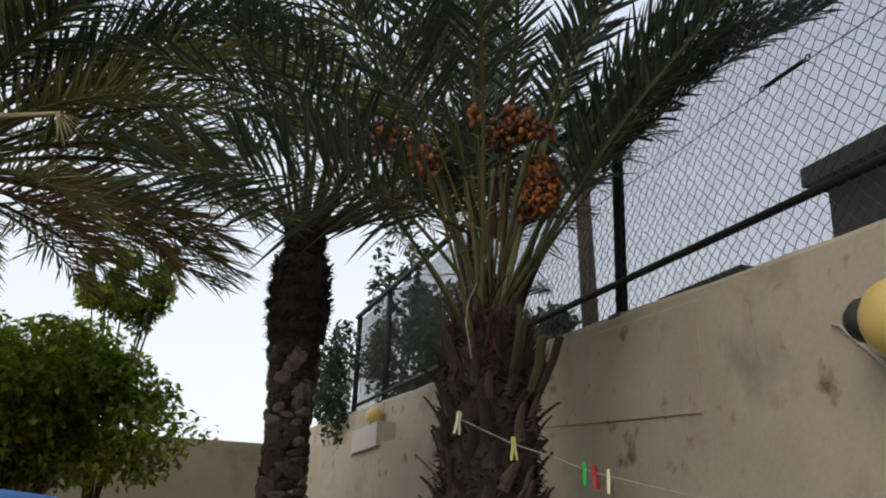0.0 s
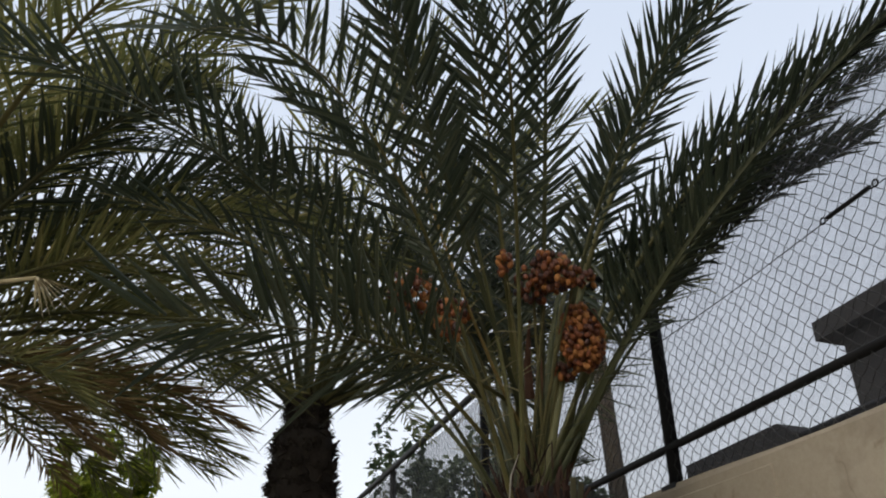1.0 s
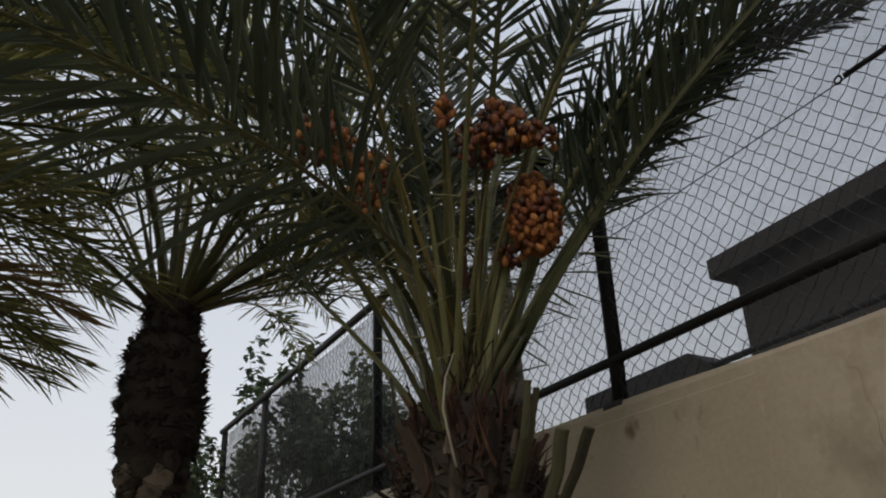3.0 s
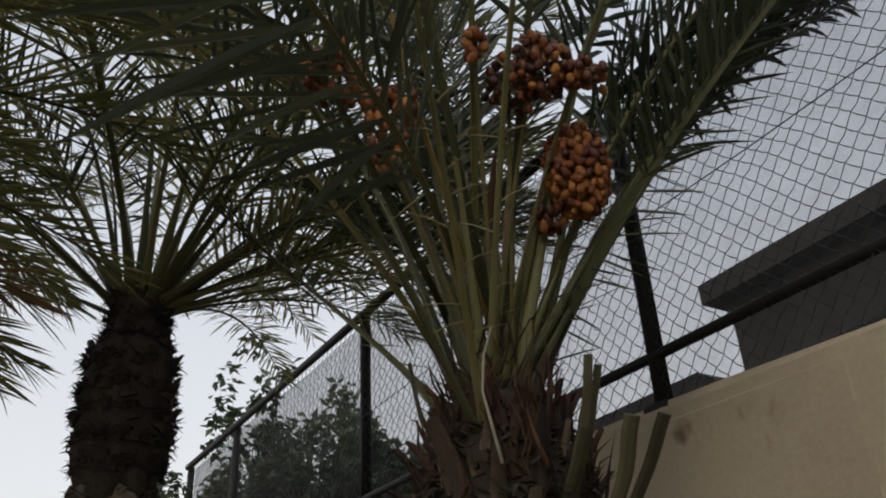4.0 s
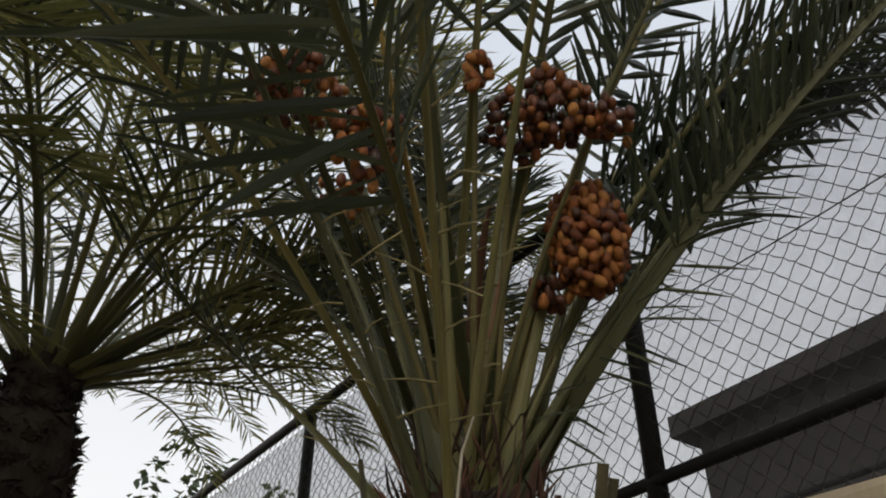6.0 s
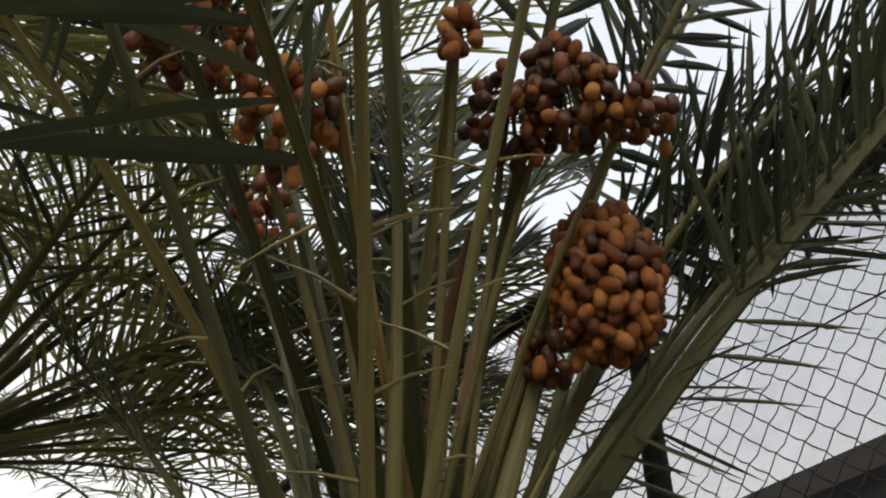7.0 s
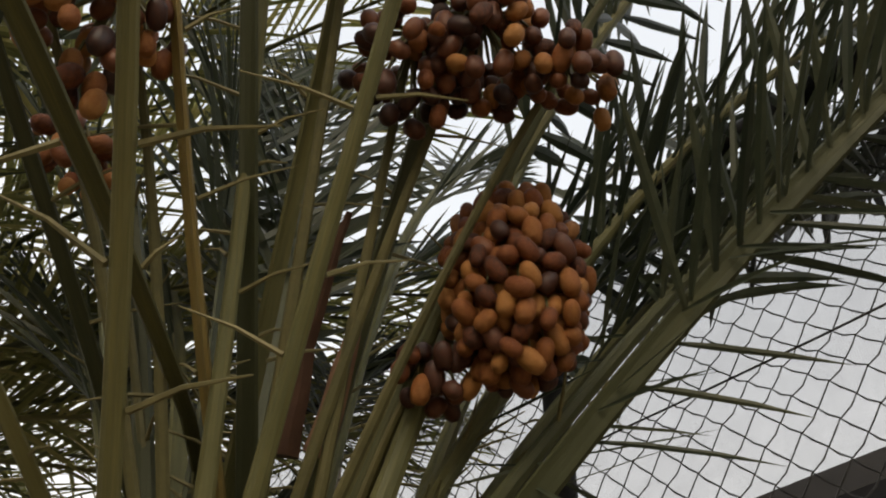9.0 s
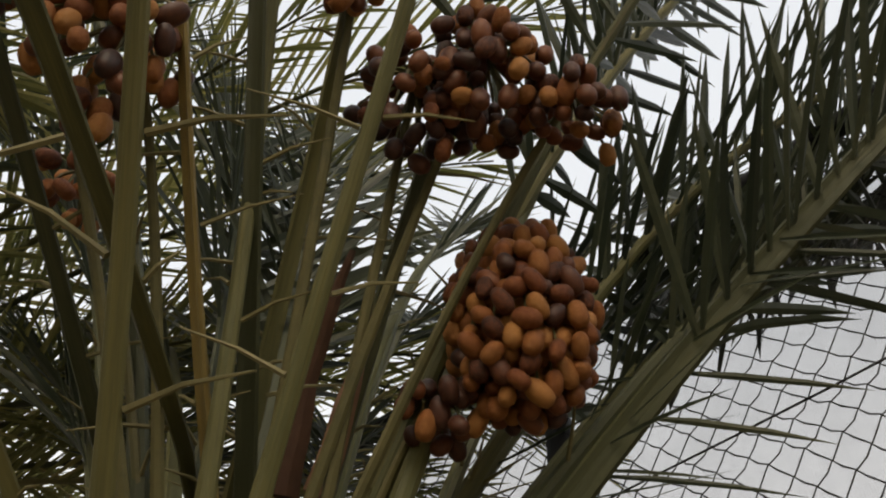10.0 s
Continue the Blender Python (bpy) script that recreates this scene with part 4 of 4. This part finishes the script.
# ---------------------------------------------------------------- shrubs and climber
def leaf_cloud(g, centre, size, count, leaf, seed, clumps=26, shell=0.55):
    """Small folded leaves gathered in clumps, with gaps between them."""
    r = random.Random(seed)
    cs = []
    for _ in range(clumps):
        d = Vector((r.gauss(0, 1), r.gauss(0, 1), r.gauss(0, 1))).normalized() * r.uniform(shell, 1.0)
        cs.append((Vector(centre) + Vector((d.x * size[0], d.y * size[1], d.z * size[2])), r.uniform(0.16, 0.34)))
    for _ in range(count):
        c, rr = r.choice(cs)
        d = Vector((r.gauss(0, 1), r.gauss(0, 1), r.gauss(0, 1))).normalized() * (r.random() ** 0.4)
        p = c + Vector((d.x * size[0], d.y * size[1], d.z * size[2])) * rr
        if p.z < 0.15:
            continue
        add_leaf(g, p, leaf * r.uniform(0.6, 1.2), r)
    return cs


def add_leaf(g, p, ln, r):
    d = Vector((r.gauss(0, 1), r.gauss(0, 1), r.gauss(0, 0.7) - 0.3)).normalized()
    s = d.cross(Vector((r.gauss(0, 0.4), r.gauss(0, 0.4), 1))).normalized()
    n = s.cross(d)
    a, m1, m2, t = p, p + d * (ln * 0.45) + s * (ln * 0.28) + n * (ln * 0.06), p + d * (ln * 0.45) - s * (ln * 0.28) + n * (ln * 0.06), p + d * ln - n * (ln * 0.08)
    k = p + d * (ln * 0.5)
    g.add([tuple(a), tuple(m1), tuple(t), tuple(m2), tuple(k)], [(0, 4, 1), (1, 4, 2), (0, 3, 4), (3, 2, 4)])


def shrub(name, label, base, centre, size, count, leaf, mat, seed, clumps=30, category="shrub", group="", stout=1.0, shell=0.55):
    ob = thing(name, label, category, base, group)
    b = Vector(base)
    g = Geo()
    cs = leaf_cloud(g, Vector(centre) - b, size, count, leaf, seed, clumps, shell)
    g2 = Geo()
    fork = (Vector(centre) - b) * 0.45
    g2.tube([(0, 0, 0), tuple(fork * 0.5 + Vector((0.03, 0.02, 0))), tuple(fork)], [0.05 * stout, 0.045 * stout, 0.03 * stout], 8)
    part("stem", g2, M_TWIG, ob, smooth=True)
    for c, _ in cs[::3]:
        g2 = Geo()
        g2.tube([tuple(fork * 0.8), tuple(fork.lerp(c, 0.5) + Vector((0, 0, 0.06))), tuple(c)], [0.02 * stout, 0.012 * stout, 0.005 * stout], 5)
        part("branch", g2, M_TWIG, ob, smooth=True)
    part("crown", g, mat, ob)
    return ob


shrub("shrub", "dense bright yellow-green garden shrub", (-1.25, 5.34, 0), (-1.35, 5.34, 2.08), (1.12, 0.82, 0.55), 44000, 0.067, M_SHRUB, 31, 120, shell=0.3)
shrub("shrub", "taller light green shrub behind", (-0.78, 6.15, 0), (-0.78, 6.15, 3.10), (0.36, 0.34, 0.30), 4500, 0.06, M_SHRUB, 32, 24)
shrub("climber", "dark leafy climber hanging over the fence end", (1.9, 8.7, 0), (1.36, 8.35, 2.95), (0.20, 0.70, 0.78), 1900, 0.085, M_CLIMBER, 33, 46, "climbing plant", stout=0.15, shell=0.3)
for k, (c, s) in enumerate((((2.17, 5.6, 2.80), (0.45, 0.8, 0.52)), ((2.15, 6.8, 3.08), (0.45, 0.85, 0.72)), ((2.1, 7.9, 3.2), (0.5, 0.75, 0.80)))):
    shrub("shrub", "grey-green shrub growing behind the fence", (c[0], c[1], 0), c, s, 5500, 0.085, M_LEAF_GREY, 40 + k, 44, group="shrubs behind the fence", stout=0.5)
shrub("shrub", "thin leafy shoots rising above the fence top", (1.85, 7.0, 0), (1.66, 7.2, 3.84), (0.28, 0.68, 0.42), 360, 0.10, M_CLIMBER, 47, 20, group="shrubs behind the fence", stout=0.2)


# ---------------------------------------------------------------- distance
tower = thing("tower", "slender white tower far beyond the wall", "tower", (21.0, 98, 0))
g = Geo()
g.revolve([(3.0, 0), (1.4, 17.0), (1.4, 18.3)], 16)
part("shaft", g, M_TOWER, tower)
g = Geo()
g.revolve([(1.4, 18.3), (2.2, 19.1), (2.35, 19.3), (2.35, 20.2), (2.1, 20.4), (1.7, 20.6), (0.45, 21.9), (0.1, 22.3)], 20)
part("gallery", g, M_TOWER, tower, "wider white gallery with a cap")
g = Geo()
r = random.Random(5)
for i in range(60):
    c = Vector((-60 + i * 2.6, 92 + r.uniform(-6, 6), r.uniform(5.0, 6.2)))
    leaf_cloud(g, c, (2.4, 1.6, r.uniform(5.0, 6.0)), 110, 0.9, 300 + i, 10)
solid("far_trees", g, M_FAR, "hazy line of low trees at the horizon", "trees", kind="stuff")

# ---------------------------------------------------------------- small things
def globe_lamp(at, r, label):
    ob = thing("globe_lamp", label, "lamp", at, "wall globe lamps")
    g = Geo()
    g.revolve([(r * math.sin(3.1416 * (i + 0.3) / 12.6), -r * math.cos(3.1416 * (i + 0.3) / 12.6)) for i in range(13)], 24)
    part("globe", g, M_GLOBE, ob, "yellowed plastic globe", smooth=True)
    return ob


lamp = globe_lamp((1.37, 6.62, 2.355), 0.075, "round yellow globe lamp on a small pier")
g = Geo()
g.tube([(0, 0, -0.105), (0, 0, -0.07)], 0.042, 12)
part("collar", g, M_COLLAR, lamp)
g = Geo()
g.box(1.30, 1.452, 6.25, 7.1, ledge_top(6.6) - 0.06, 2.262)
solid("pier", g, M_WALL_PALE, "pale block under the globe lamp", "pier")


near_lamp = globe_lamp((1.34, 1.04, 1.93), 0.115, "yellowed globe lamp on a black bracket by the wall")
g = Geo()
g.tube([(0.0, 0.08, 0.015), (0.0, 0.14, 0.025), (0.005, 0.165, 0.03)], [0.066, 0.064, 0.048], 18)
part("collar", g, M_COLLAR, near_lamp, "black lamp collar", smooth=True)
g = Geo()
g.tube([(0.005, 0.15, 0.03), (0.06, 0.17, 0.03), (0.12, 0.18, 0.01)], 0.012, 8)
part("bracket", g, M_COLLAR, near_lamp, smooth=True)
g = Geo()
g.tube([(1.458, 1.42, 2.01), (1.457, 1.39, 2.0), (1.457, 1.24, 1.85), (1.457, 1.04, 1.69)], 0.007, 6)
solid("conduit", g, M_CORD, "thin pale cable clipped to the wall", "cable")

# clothes line with pegs
line = thing("clothes_line", "thin clothes line slung past the palm trunk", "line", (0, 0, 0))
LINE = [(0.62, 2.44, 1.79), (0.437, 1.988, 1.706), (0.605, 1.93, 1.631), (0.715, 1.883, 1.597), (0.83, 1.828, 1.551), (1.096, 1.67, 1.484), (1.46, 1.43, 1.42)]
g = Geo()
g.tube(LINE, 0.0022, 5)
part("cord", g, M_CORD, line)


def peg(at, mat, turn, label, tilt=0):
    ob = thing("clothes_peg", label, "clothes peg", at, "pegs on the line")
    ob.rotation_euler = (0, radians(tilt), radians(turn))
    for sgn in (-1, 1):
        g = Geo()
        g.loft([[(sgn * x - 0.0025, -w, z), (sgn * x + 0.0025, -w, z), (sgn * x + 0.0025, w, z), (sgn * x - 0.0025, w, z)]
                for x, w, z in ((0.003, 0.004, 0.018), (0.004, 0.005, 0.004), (0.003, 0.005, -0.012), (0.007, 0.005, -0.034), (0.011, 0.004, -0.056))])
        part("jaw", g, mat, ob)
    g = Geo()
    g.tube([(-0.006, 0.0062, -0.010), (0.0, 0.0066, -0.012), (0.006, 0.0062, -0.010)], 0.0012, 5)
    part("spring", g, M_STEEL, ob)


peg((0.437, 1.988, 1.711), M_PEG_CREAM, 20, "cream plastic clothes peg clipped on the line", 6)
peg((0.605, 1.93, 1.636), M_PEG_YELLOW, 10, "pale yellow plastic clothes peg clipped on the line", -4)
peg((0.808, 1.839, 1.565), M_PEG_GREEN, 70, "bright green plastic clothes peg clipped on the line", 8)
peg((0.837, 1.824, 1.555), M_PEG_RED, 30, "red plastic clothes peg clipped on the line", -14)
peg((0.875, 1.805, 1.543), M_PEG_CREAM, 60, "cream plastic clothes peg clipped on the line", 3)

g = Geo()
g.revolve([(0.02, 0.0), (0.30, 0.0), (0.33, 0.06), (0.33, 1.32), (0.29, 1.40), (0.20, 1.44), (0.02, 1.455)], 28)
tank = solid("water_tank", g, M_BLUE, "blue plastic water barrel standing on the soil", "barrel", smooth=True)
tank.location = (-0.95, 2.43, -0.02)
